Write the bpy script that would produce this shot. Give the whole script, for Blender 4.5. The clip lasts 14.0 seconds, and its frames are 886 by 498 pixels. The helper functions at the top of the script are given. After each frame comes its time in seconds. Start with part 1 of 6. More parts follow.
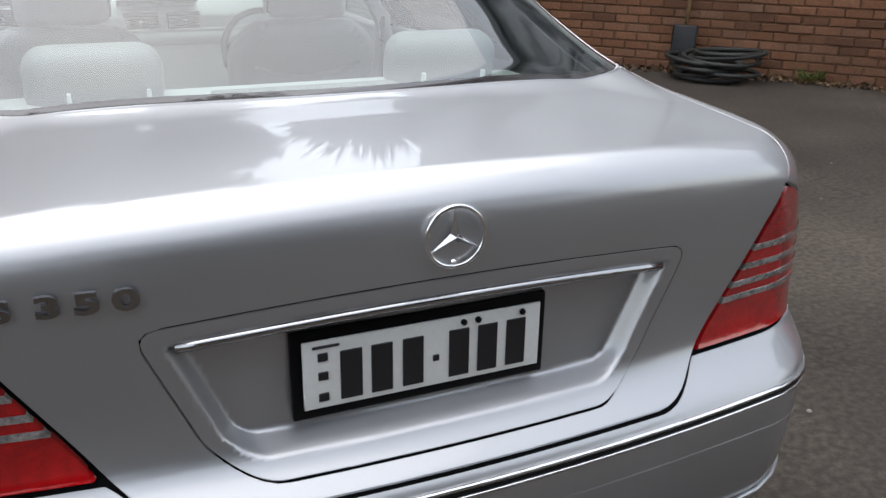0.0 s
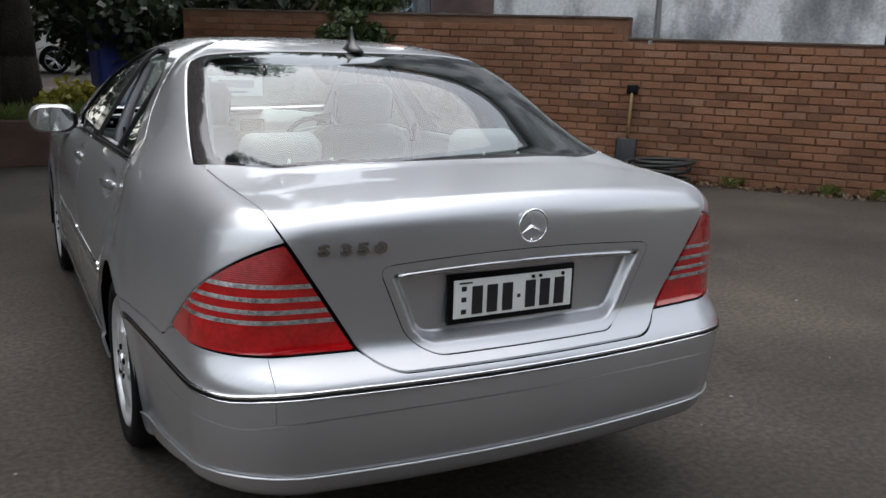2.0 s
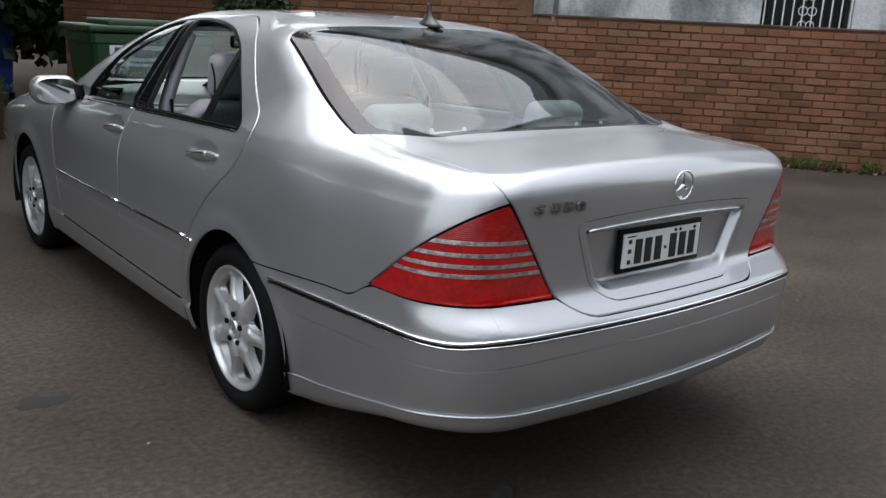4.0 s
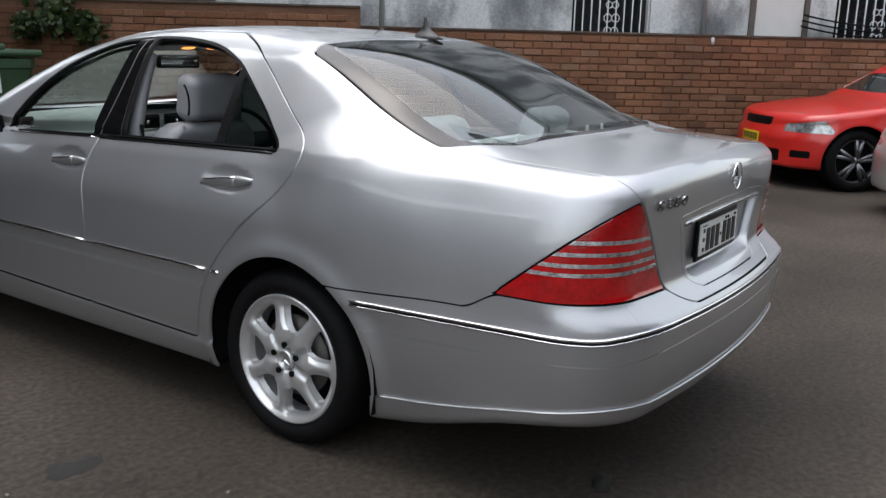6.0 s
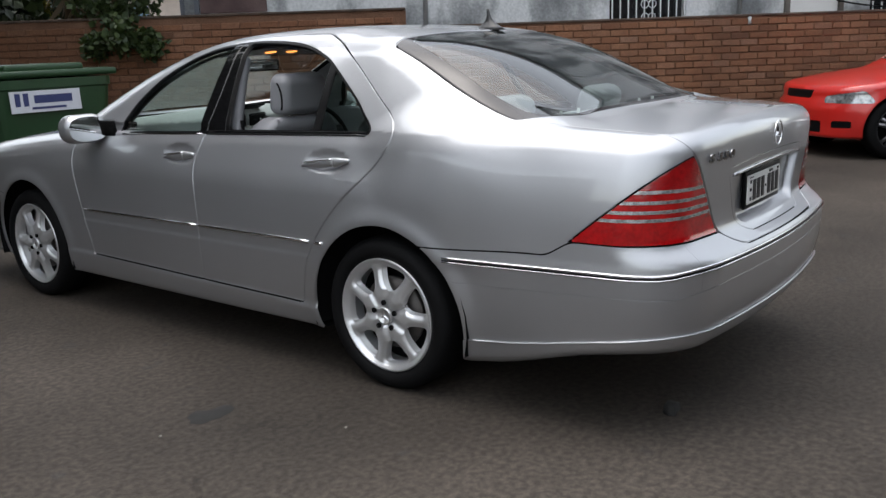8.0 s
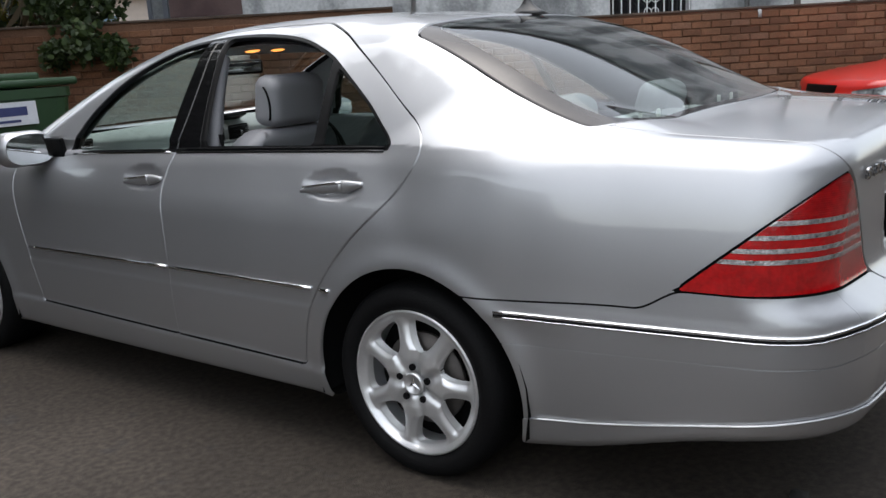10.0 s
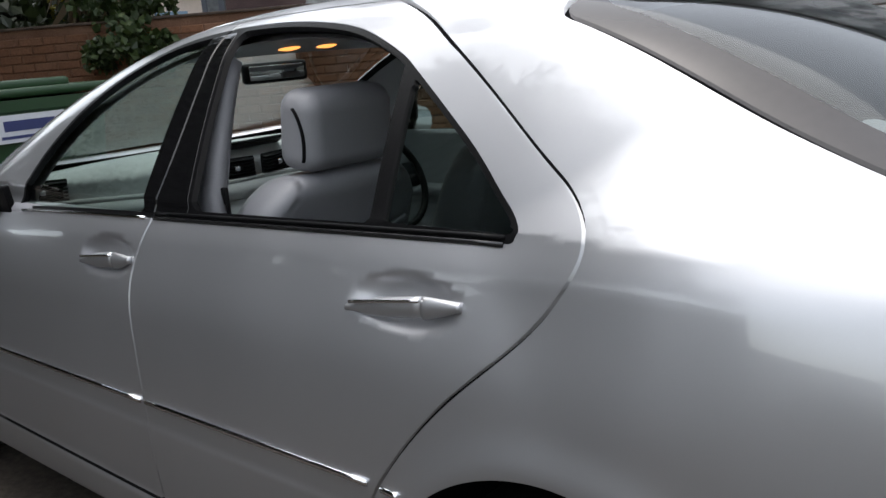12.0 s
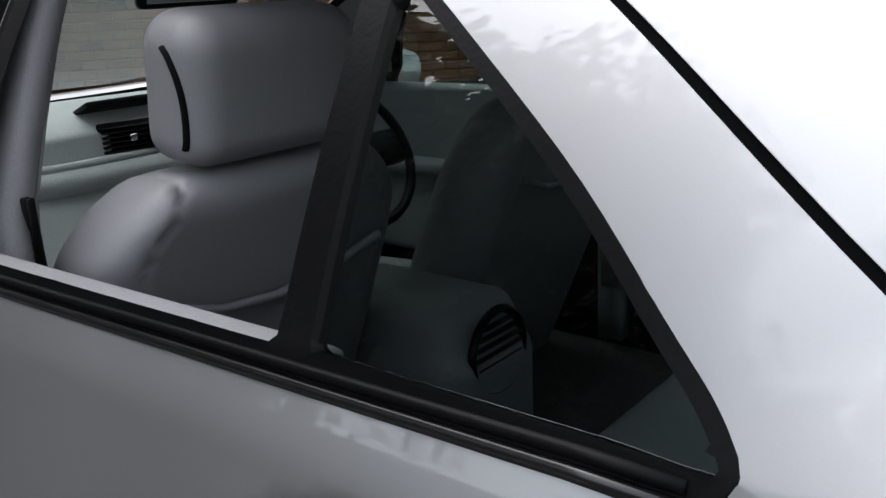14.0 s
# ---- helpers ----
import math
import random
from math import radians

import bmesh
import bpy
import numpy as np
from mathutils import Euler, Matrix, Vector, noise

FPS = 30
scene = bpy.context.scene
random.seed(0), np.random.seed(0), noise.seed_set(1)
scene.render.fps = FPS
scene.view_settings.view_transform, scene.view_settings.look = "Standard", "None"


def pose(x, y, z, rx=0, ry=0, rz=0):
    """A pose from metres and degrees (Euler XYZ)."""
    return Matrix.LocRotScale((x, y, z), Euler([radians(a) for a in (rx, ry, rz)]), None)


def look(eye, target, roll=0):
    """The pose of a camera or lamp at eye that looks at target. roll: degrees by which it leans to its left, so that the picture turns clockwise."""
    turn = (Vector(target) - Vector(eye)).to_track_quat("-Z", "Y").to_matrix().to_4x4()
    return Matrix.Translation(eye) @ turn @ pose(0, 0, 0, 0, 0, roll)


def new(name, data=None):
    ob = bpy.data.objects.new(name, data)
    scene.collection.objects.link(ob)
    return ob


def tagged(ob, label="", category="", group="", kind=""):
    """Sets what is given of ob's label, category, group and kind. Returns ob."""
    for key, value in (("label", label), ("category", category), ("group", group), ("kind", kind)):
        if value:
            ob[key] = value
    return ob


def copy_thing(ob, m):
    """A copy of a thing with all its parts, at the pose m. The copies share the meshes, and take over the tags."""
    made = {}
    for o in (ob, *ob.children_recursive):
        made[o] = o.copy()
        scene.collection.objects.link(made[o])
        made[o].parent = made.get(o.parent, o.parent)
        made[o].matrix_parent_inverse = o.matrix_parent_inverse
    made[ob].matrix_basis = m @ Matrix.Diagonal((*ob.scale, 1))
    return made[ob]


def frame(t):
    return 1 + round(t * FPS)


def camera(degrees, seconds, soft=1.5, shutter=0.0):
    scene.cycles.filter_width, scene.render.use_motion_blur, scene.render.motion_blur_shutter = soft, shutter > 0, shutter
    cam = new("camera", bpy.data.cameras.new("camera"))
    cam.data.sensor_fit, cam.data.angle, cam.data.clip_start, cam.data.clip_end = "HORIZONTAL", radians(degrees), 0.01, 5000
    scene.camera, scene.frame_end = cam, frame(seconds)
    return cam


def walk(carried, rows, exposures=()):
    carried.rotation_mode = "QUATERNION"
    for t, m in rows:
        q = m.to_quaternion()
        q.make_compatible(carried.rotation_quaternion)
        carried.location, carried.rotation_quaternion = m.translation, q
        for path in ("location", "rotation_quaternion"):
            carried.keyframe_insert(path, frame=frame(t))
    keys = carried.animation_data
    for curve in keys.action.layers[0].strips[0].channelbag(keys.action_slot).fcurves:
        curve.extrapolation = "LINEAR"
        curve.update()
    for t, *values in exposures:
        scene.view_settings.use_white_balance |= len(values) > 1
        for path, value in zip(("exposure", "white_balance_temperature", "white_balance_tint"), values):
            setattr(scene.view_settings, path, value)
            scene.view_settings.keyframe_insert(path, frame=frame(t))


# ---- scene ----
cam = camera(53.8, 14.0)
PATH = [
    (0, (-0.489, -0.499, 1.418), (0.284, 1.204, 0.709), 0.9),
    (0.5, (-0.742, -0.749, 1.429), (0.151, 0.945, 0.852), -1.4),
    (1, (-0.988, -1.023, 1.449), (-0.094, 0.702, 0.974), -0.6),
    (1.5, (-1.13, -1.275, 1.414), (-0.265, 0.469, 0.951), 1.5),
    (2, (-1.301, -1.387, 1.476), (-0.384, 0.33, 1.016), 1.9),
    (2.5, (-1.509, -1.468, 1.439), (-0.539, 0.185, 0.866), -0.9),
    (3, (-1.752, -1.334, 1.366), (-0.704, 0.267, 0.786), -1.0),
    (3.5, (-2.009, -1.185, 1.41), (-0.876, 0.361, 0.839), 0.8),
    (3.7, (-2.119, -1.144, 1.456), (-0.953, 0.389, 0.916), 2.0),
    (5.8, (-2.908, -0.359, 1.436), (-1.314, 0.778, 1.029), 0.0),
    (6, (-2.992, -0.33, 1.418), (-1.393, 0.779, 0.959), 1.4),
    (6.5, (-3.151, -0.418, 1.377), (-1.579, 0.714, 0.878), 2.6),
    (7, (-3.326, -0.521, 1.384), (-1.797, 0.659, 0.866), -0.4),
    (7.5, (-3.427, -0.506, 1.379), (-1.894, 0.682, 0.889), -3.1),
    (7.7, (-3.452, -0.5, 1.381), (-1.908, 0.686, 0.923), -2.0),
    (9.8, (-2.976, 0.077, 1.347), (-1.46, 1.282, 0.849), -4.4),
    (10, (-2.91, 0.175, 1.33), (-1.337, 1.327, 0.881), -3.3),
    (10.5, (-2.694, 0.406, 1.349), (-1.177, 1.618, 0.871), -4.8),
    (11, (-2.401, 0.618, 1.321), (-0.928, 1.886, 0.848), -5.8),
    (11.5, (-2.153, 0.811, 1.347), (-0.703, 2.126, 0.938), -4.4),
    (12, (-1.901, 1.088, 1.346), (-0.439, 2.374, 0.885), -4.7),
    (12.5, (-1.696, 1.355, 1.356), (-0.167, 2.561, 0.902), -7.1),
    (13, (-1.429, 1.563, 1.316), (0.049, 2.848, 0.912), -3.9),
    (13.5, (-1.238, 1.694, 1.288), (0.144, 3.056, 0.801), -5.0),
    (14, (-1.186, 1.742, 1.276), (0.275, 2.979, 0.697), -3.2),
]
walk(cam, [(t, look(eye, target, roll)) for t, eye, target, roll in PATH])

# ---- light ----
scene.view_settings.exposure = 1.24
world = bpy.data.worlds.new("overcast_sky")
scene.world = world
world.use_nodes = True
_n = world.node_tree.nodes
_sky = _n.new("ShaderNodeTexSky")
_sky.sky_type, _sky.sun_disc = "NISHITA", False
_sky.sun_elevation, _sky.sun_rotation = radians(76), radians(340)
_sky.air_density, _sky.dust_density = 1.6, 2.2
_bw = _n.new("ShaderNodeHueSaturation")
_bw.inputs["Saturation"].default_value = 0.34
_n["Background"].inputs["Strength"].default_value = 0.15
world.node_tree.links.new(_sky.outputs[0], _bw.inputs["Color"])
world.node_tree.links.new(_bw.outputs[0], _n["Background"].inputs["Color"])

sun = new("sun", bpy.data.lights.new("sun", "SUN"))
sun.data.energy, sun.data.angle, sun.data.color = 0.6, radians(85), (1.0, 0.97, 0.92)
sun.matrix_world = look((-1.4, 3.8, 16), (0, 0, 0))


# ---- materials ----
def mat(name, color, rough=0.5, metal=0.0, coat=0.0, var=0.12, scale=6.0, bump=0.0, fine=60.0, spec=0.5, coat_rough=0.03):
    """A surface with broad and fine variation of colour and roughness, and fine relief."""
    m = bpy.data.materials.new(name)
    m.use_nodes = True
    nt, b = m.node_tree, m.node_tree.nodes["Principled BSDF"]
    b.inputs["Metallic"].default_value = metal
    b.inputs["Coat Weight"].default_value = coat
    b.inputs["Coat Roughness"].default_value = coat_rough
    b.inputs["Coat IOR"].default_value = 1.6
    b.inputs["Specular IOR Level"].default_value = spec
    tc = nt.nodes.new("ShaderNodeTexCoord")
    n1, n2 = nt.nodes.new("ShaderNodeTexNoise"), nt.nodes.new("ShaderNodeTexNoise")
    n1.inputs["Scale"].default_value, n2.inputs["Scale"].default_value = scale, fine
    n1.inputs["Detail"].default_value = n2.inputs["Detail"].default_value = 4
    for n in (n1, n2):
        nt.links.new(tc.outputs["Object"], n.inputs["Vector"])
    mix = nt.nodes.new("ShaderNodeMix")
    mix.data_type = "FLOAT"
    mix.inputs[0].default_value = 0.45
    nt.links.new(n1.outputs[0], mix.inputs[2])
    nt.links.new(n2.outputs[0], mix.inputs[3])
    ramp = nt.nodes.new("ShaderNodeValToRGB")
    e = ramp.color_ramp.elements
    e[0].position, e[1].position = 0.3, 0.7
    e[0].color = (*[c * (1 - var) for c in color], 1)
    e[1].color = (*[min(1, c * (1 + var)) for c in color], 1)
    nt.links.new(mix.outputs[0], ramp.inputs[0])
    nt.links.new(ramp.outputs[0], b.inputs["Base Color"])
    mr = nt.nodes.new("ShaderNodeMapRange")
    mr.inputs[3].default_value, mr.inputs[4].default_value = rough * 0.85, min(1, rough * 1.15)
    nt.links.new(n1.outputs[0], mr.inputs[0])
    nt.links.new(mr.outputs[0], b.inputs["Roughness"])
    if bump:
        bp = nt.nodes.new("ShaderNodeBump")
        bp.inputs["Strength"].default_value, bp.inputs["Distance"].default_value = bump, 0.01
        nt.links.new(n2.outputs[0], bp.inputs["Height"])
        nt.links.new(bp.outputs[0], b.inputs["Normal"])
    return m


def glass(name, tint, rough=0.0):
    """A thin pane: tinted see-through with a mirror-like skin."""
    m = bpy.data.materials.new(name)
    m.use_nodes = True
    nt = m.node_tree
    nt.nodes.remove(nt.nodes["Principled BSDF"])
    tr, gl, mx = nt.nodes.new("ShaderNodeBsdfTransparent"), nt.nodes.new("ShaderNodeBsdfGlossy"), nt.nodes.new("ShaderNodeMixShader")
    face, pw, mad = nt.nodes.new("ShaderNodeLayerWeight"), nt.nodes.new("ShaderNodeMath"), nt.nodes.new("ShaderNodeMath")
    face.inputs["Blend"].default_value = 0.5
    pw.operation, mad.operation = "POWER", "MULTIPLY_ADD"
    pw.inputs[1].default_value = 3.5
    mad.inputs[1].default_value, mad.inputs[2].default_value = 0.92, 0.08
    nt.links.new(face.outputs["Facing"], pw.inputs[0])
    nt.links.new(pw.outputs[0], mad.inputs[0])
    tr.inputs[0].default_value = (*tint, 1)
    gl.inputs["Roughness"].default_value = rough
    nt.links.new(mad.outputs[0], mx.inputs[0])
    nt.links.new(tr.outputs[0], mx.inputs[1])
    nt.links.new(gl.outputs[0], mx.inputs[2])
    nt.links.new(mx.outputs[0], nt.nodes["Material Output"].inputs[0])
    return m


PAINT = mat("silver_paint", (0.44, 0.445, 0.463), 0.43, 0.85, 1.0, 0.03, 3.0, 0.0, 900.0, coat_rough=0.03)
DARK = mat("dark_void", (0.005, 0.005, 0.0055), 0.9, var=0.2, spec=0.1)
RUBBER = mat("black_rubber", (0.004, 0.004, 0.0045), 0.38, var=0.2, fine=150, bump=0.05, spec=0.1)
PIANO = mat("gloss_black", (0.005, 0.005, 0.0055), 0.06, var=0.1, spec=0.5)
CHROME = mat("chrome", (0.85, 0.85, 0.87), 0.06, 1.0, var=0.02)
GLASS = glass("green_glass", (0.72, 0.80, 0.77))
TINT = glass("tinted_glass", (0.42, 0.49, 0.47))
FRIT = mat("glass_border", (0.030, 0.026, 0.027), 0.05, var=0.08)
RED = mat("red_lens", (0.36, 0.002, 0.004), 0.10, coat=1.0, var=0.35, scale=14, fine=70, bump=0.15)
CLEAR = mat("clear_lens", (0.40, 0.37, 0.37), 0.12, 0.6, coat=1.0, var=0.75, scale=45, fine=160, bump=0.4)
TYRE = mat("tyre_rubber", (0.005, 0.005, 0.0054), 0.7, var=0.25, bump=0.2, fine=120, spec=0.12)
ALLOY = mat("alloy", (0.66, 0.66, 0.67), 0.32, 0.7, coat=0.6, var=0.06, fine=300)
LEATHER = mat("grey_leather", (0.22, 0.22, 0.235), 0.5, var=0.06, scale=5, fine=260, bump=0.06)
TRIMGREY = mat("grey_plastic", (0.21, 0.21, 0.225), 0.6, var=0.08, fine=220, bump=0.15)
CARPET = mat("dark_carpet", (0.03, 0.03, 0.032), 0.95, var=0.3, fine=300, bump=0.4)
WHITE = mat("plate_white", (0.72, 0.72, 0.70), 0.35, var=0.06, fine=120)
INK = mat("black_ink", (0.012, 0.012, 0.014), 0.4, var=0.1)


def ribbed(m, scale, strength):
    """Adds fine moulded level ribs to a lens."""
    nt, b = m.node_tree, m.node_tree.nodes["Principled BSDF"]
    tc, w, bp = nt.nodes.new("ShaderNodeTexCoord"), nt.nodes.new("ShaderNodeTexWave"), nt.nodes.new("ShaderNodeBump")
    w.bands_direction = "Z"
    w.inputs["Scale"].default_value = scale
    w.inputs["Distortion"].default_value = 0.4
    bp.inputs["Strength"].default_value, bp.inputs["Distance"].default_value = strength, 0.004
    nt.links.new(tc.outputs["Object"], w.inputs["Vector"])
    nt.links.new(w.outputs["Fac"], bp.inputs["Height"])
    nt.links.new(bp.outputs[0], b.inputs["Normal"])
    return m


RIBS = ribbed(mat("red_ribbed_lens", (0.28, 0.002, 0.004), 0.10, coat=1.0, var=0.35, scale=14, fine=70), 60.0, 0.25)


# ---- mesh helpers ----
def part(name, bm, material, parent=None, label="", smooth=True):
    """Links a bmesh as one mesh object, under a thing where one is given."""
    me = bpy.data.meshes.new(name)
    bm.normal_update()
    bm.to_mesh(me)
    bm.free()
    me.materials.append(material)
    for p in me.polygons:
        p.use_smooth = smooth
    ob = new(name, me)
    ob.parent = parent
    if label:
        ob["label"] = label
    return ob


def empty(name, at=(0, 0, 0), label="", category="", group=""):
    ob = new(name)
    ob.matrix_world = Matrix.Translation(at)
    return tagged(ob, label, category, group)


def box(bm, c, s, rot=None, bevel=0.0, seg=2):
    """A box with centre c and size s, turned by rot and with rounded edges."""
    v = bmesh.ops.create_cube(bm, size=1.0)["verts"]
    m = Matrix.Translation(c) @ (rot.to_4x4() if rot else Matrix()) @ Matrix.Diagonal((*s, 1))
    bmesh.ops.transform(bm, matrix=m, verts=v)
    if bevel:
        e = list({e for x in v for e in x.link_edges})
        bmesh.ops.bevel(bm, geom=e, offset=bevel, segments=seg, affect="EDGES", profile=0.6)


def rod(bm, a, b, r, seg=12, r2=None):
    a, b = Vector(a), Vector(b)
    q = (b - a).to_track_quat("Z", "Y").to_matrix().to_4x4()
    bmesh.ops.create_cone(bm, cap_ends=True, segments=seg, radius1=r, radius2=r if r2 is None else r2, depth=(b - a).length,
                          matrix=Matrix.Translation((a + b) / 2) @ q)


def spun(bm, profile, centre, axis="x", seg=48, closed=True):
    """Turns a profile of (along, radius) round an axis through centre."""
    rings = []
    for k in range(seg):
        a = 2 * math.pi * k / seg
        ring = []
        for u, r in profile:
            c, s = r * math.cos(a), r * math.sin(a)
            p = (u, c, s) if axis == "x" else (c, u, s) if axis == "y" else (c, s, u)
            ring.append(bm.verts.new(Vector(centre) + Vector(p)))
        rings.append(ring)
    n = len(profile)
    for k in range(seg):
        A, B = rings[k], rings[(k + 1) % seg]
        for i in range(n if closed else n - 1):
            j = (i + 1) % n
            bm.faces.new((A[i], A[j], B[j], B[i]))


def swept(bm, pts, section, up=(0, 0, 1), cap=True):
    """Draws a closed section of (side, up) along a line of points."""
    pts = [Vector(p) for p in pts]
    rings = []
    for i, p in enumerate(pts):
        d = (pts[min(i + 1, len(pts) - 1)] - pts[max(i - 1, 0)]).normalized()
        s = d.cross(Vector(up)).normalized()
        u = s.cross(d).normalized()
        rings.append([bm.verts.new(p + s * a + u * b) for a, b in section])
    n = len(section)
    for A, B in zip(rings, rings[1:]):
        for i in range(n):
            bm.faces.new((A[i], A[(i + 1) % n], B[(i + 1) % n], B[i]))
    if cap:
        bm.faces.new(rings[0])
        bm.faces.new(rings[-1][::-1])


# ---- the silver car's skin: a smooth solid, meshed once and cut into panels ----
def curve(xs, ys):
    """A smooth (natural cubic) curve through a few points, with straight ends."""
    x, y = np.array(xs, float), np.array(ys, float)
    n, h = len(x), np.diff(x)
    A, r = np.eye(n), np.zeros(n)
    for i in range(1, n - 1):
        A[i, i - 1:i + 2] = h[i - 1], 2 * (h[i - 1] + h[i]), h[i]
        r[i] = 6 * ((y[i + 1] - y[i]) / h[i] - (y[i] - y[i - 1]) / h[i - 1])
    M = np.linalg.solve(A, r)

    def f(q):
        q = np.asarray(q, float)
        c = np.clip(q, x[0], x[-1])
        i = np.clip(np.searchsorted(x, c) - 1, 0, n - 2)
        a, b = x[i + 1] - c, c - x[i]
        return (M[i] * a ** 3 + M[i + 1] * b ** 3) / (6 * h[i]) + (y[i] / h[i] - M[i] * h[i] / 6) * a + (y[i + 1] / h[i] - M[i + 1] * h[i] / 6) * b
    return f


def smax(a, b, r):
    """Both of two solids, with a round edge of radius r."""
    return np.minimum(-r, np.maximum(a, b)) + np.hypot(np.maximum(a + r, 0), np.maximum(b + r, 0))


def smin(a, b, k):
    """Either of two solids, with a hollow fillet."""
    h = np.maximum(k - np.abs(a - b), 0) / k
    return np.minimum(a, b) - h * h * k * 0.25


def sstep(a, b, x):
    t = np.clip((x - a) / (b - a), 0, 1)
    return t * t * (3 - 2 * t)


REAR_AXLE, FRONT_AXLE, HUB_Z, ARCH_R = 1.768, 4.48, 0.318, 0.382
PLAN = curve((0.2, 0.55, 0.8, 1.1, 1.45, 1.8, 2.5, 3.5, 4.2, 4.7, 5.2, 5.65), (0.81, 0.854, 0.881, 0.904, 0.925, 0.932, 0.937, 0.937, 0.932, 0.922, 0.885, 0.81))
INSET = curve((0.12, 0.18, 0.26, 0.40, 0.52, 0.60, 0.70, 0.80, 0.90, 0.98, 1.05, 1.12, 1.2), (0.09, 0.055, 0.030, 0.012, 0.004, 0.002, 0.004, 0.012, 0.028, 0.052, 0.085, 0.13, 0.20))
TAIL = curve((0.12, 0.20, 0.28, 0.33, 0.37, 0.42, 0.50, 0.58, 0.625, 0.645, 0.662, 0.685, 0.705, 0.74, 0.85, 0.95, 1.02, 1.07),
             (0.74, 0.655, 0.570, 0.525, 0.502, 0.485, 0.472, 0.467, 0.470, 0.480, 0.500, 0.530, 0.548, 0.556, 0.549, 0.543, 0.543, 0.552))
DECK = curve((0.4, 0.6, 0.8, 1.0, 1.4, 4.0, 4.3, 4.7, 5.1, 5.4, 5.6), (1.066, 1.088, 1.104, 1.115, 1.125, 1.03, 1.005, 0.965, 0.905, 0.82, 0.72))
ROOF = curve((0.7, 0.92, 1.03, 1.25, 1.5, 1.75, 2.0, 2.4, 2.8, 3.15, 3.4, 3.7, 4.0, 4.3, 4.5), (0.97, 1.065, 1.118, 1.222, 1.340, 1.418, 1.453, 1.475, 1.471, 1.440, 1.380, 1.265, 1.130, 0.985, 0.88))
PILLAR = curve((0.8, 1.1, 1.36, 1.6, 1.9, 2.4, 3.0, 3.5, 4.0, 4.4), (0.60, 0.700, 0.776, 0.826, 0.844, 0.848, 0.848, 0.842, 0.80, 0.74))


def DOOR_FOOT(y):
    return 0.306 + 0.018 * (y - 2.2)


def recess(x, z):
    """How far inside the outline of the number-plate hollow a point of the tail is."""
    ax = np.abs(x)
    side = (ax - (0.349 + (z - 0.70) * 0.42)) * 0.92
    return smax(smax(side, z - 0.941 + 0.11 * x * x, 0.03), 0.674 - z, 0.075)


def body(p):
    x, y, z = p[..., 0], p[..., 1], p[..., 2]
    ax = np.abs(x)
    arch = np.minimum(np.hypot(y - REAR_AXLE, z - HUB_Z), np.hypot(y - FRONT_AXLE, z - HUB_Z))
    lip = 0.014 * np.exp(-((arch - ARCH_R) / 0.05) ** 2)
    half = PLAN(y) - INSET(z) + lip - 0.016 * sstep(0.78, 0.97, z) * sstep(1.35, 1.70, y)
    half = half + (0.004 * sstep(0.536, 0.520, z) + 0.010 * sstep(0.012, -0.014, z - DOOR_FOOT(y))) * sstep(2.02, 2.10, y) * sstep(4.2, 4.0, y)
    half = half - 0.006 * sstep(0.60, 0.64, z) * sstep(0.55, 0.70, z) * sstep(1.5, 1.35, y)
    for cy, cz in ((2.080, 0.922), (3.048, 0.912)):
        half = half - 0.018 * sstep(1.08, 0.1, ((y - cy) / 0.128) ** 2 + ((z - cz) / 0.050) ** 2)
    r = recess(x, z)
    tail = TAIL(z) + 0.115 * x * x + 0.034 * sstep(0.024, 0.050, -r)
    low = smax(ax - half, tail - y, 0.17 + 0.05 * sstep(0.75, 0.6, z))
    deck = z - (DECK(y) - 0.075 * x * x)
    low = smax(low, deck, 0.055 + 0.035 * sstep(1.0, 1.6, y))
    nose = y - (5.60 - 0.22 * x * x - 0.35 * np.maximum(0.35 - z, 0) - 0.06 * sstep(0.55, 0.85, z))
    low = smax(low, nose, 0.12)
    low = smax(low, 0.19 + 0.138 * sstep(1.42, 0.70, y) - z, 0.03)
    rise = np.maximum(z - 1.05, 0)
    side = (ax - (PILLAR(y) - 0.014 * sstep(1.35, 1.70, y) - (0.62 - 0.13 * sstep(2.25, 1.85, y)) * rise - 0.30 * rise ** 2)) * 0.84
    top = (z - (ROOF(y) - 0.052 * x * x - (0.10 + 0.33 * sstep(2.15, 1.5, y)) * x ** 4)) * 0.95
    up = np.max([smax(side, top, 0.09 - 0.03 * sstep(2.2, 1.9, y)), 0.80 - y, y - 4.42, 0.70 - z], 0)
    k = 0.035 + 0.14 * sstep(0.52, 0.72, ax) * sstep(1.95, 1.6, y) + 0.05 * sstep(3.6, 4.0, y)
    return smin(low, up, k)


def grad(f, p, h=1e-3):
    g = np.stack([(f(p + d) - f(p - d)) / (2 * h) for d in np.eye(3) * h], -1)
    return g / np.maximum(np.linalg.norm(g, axis=-1, keepdims=True), 1e-9), g


def settle(f, p, n=4):
    """Moves points onto the surface of f."""
    for _ in range(n):
        g = np.stack([(f(p + d) - f(p - d)) / 2e-3 for d in np.eye(3) * 1e-3], -1)
        p = p - g * (f(p) / np.maximum((g * g).sum(-1), 0.05))[..., None]
    return p


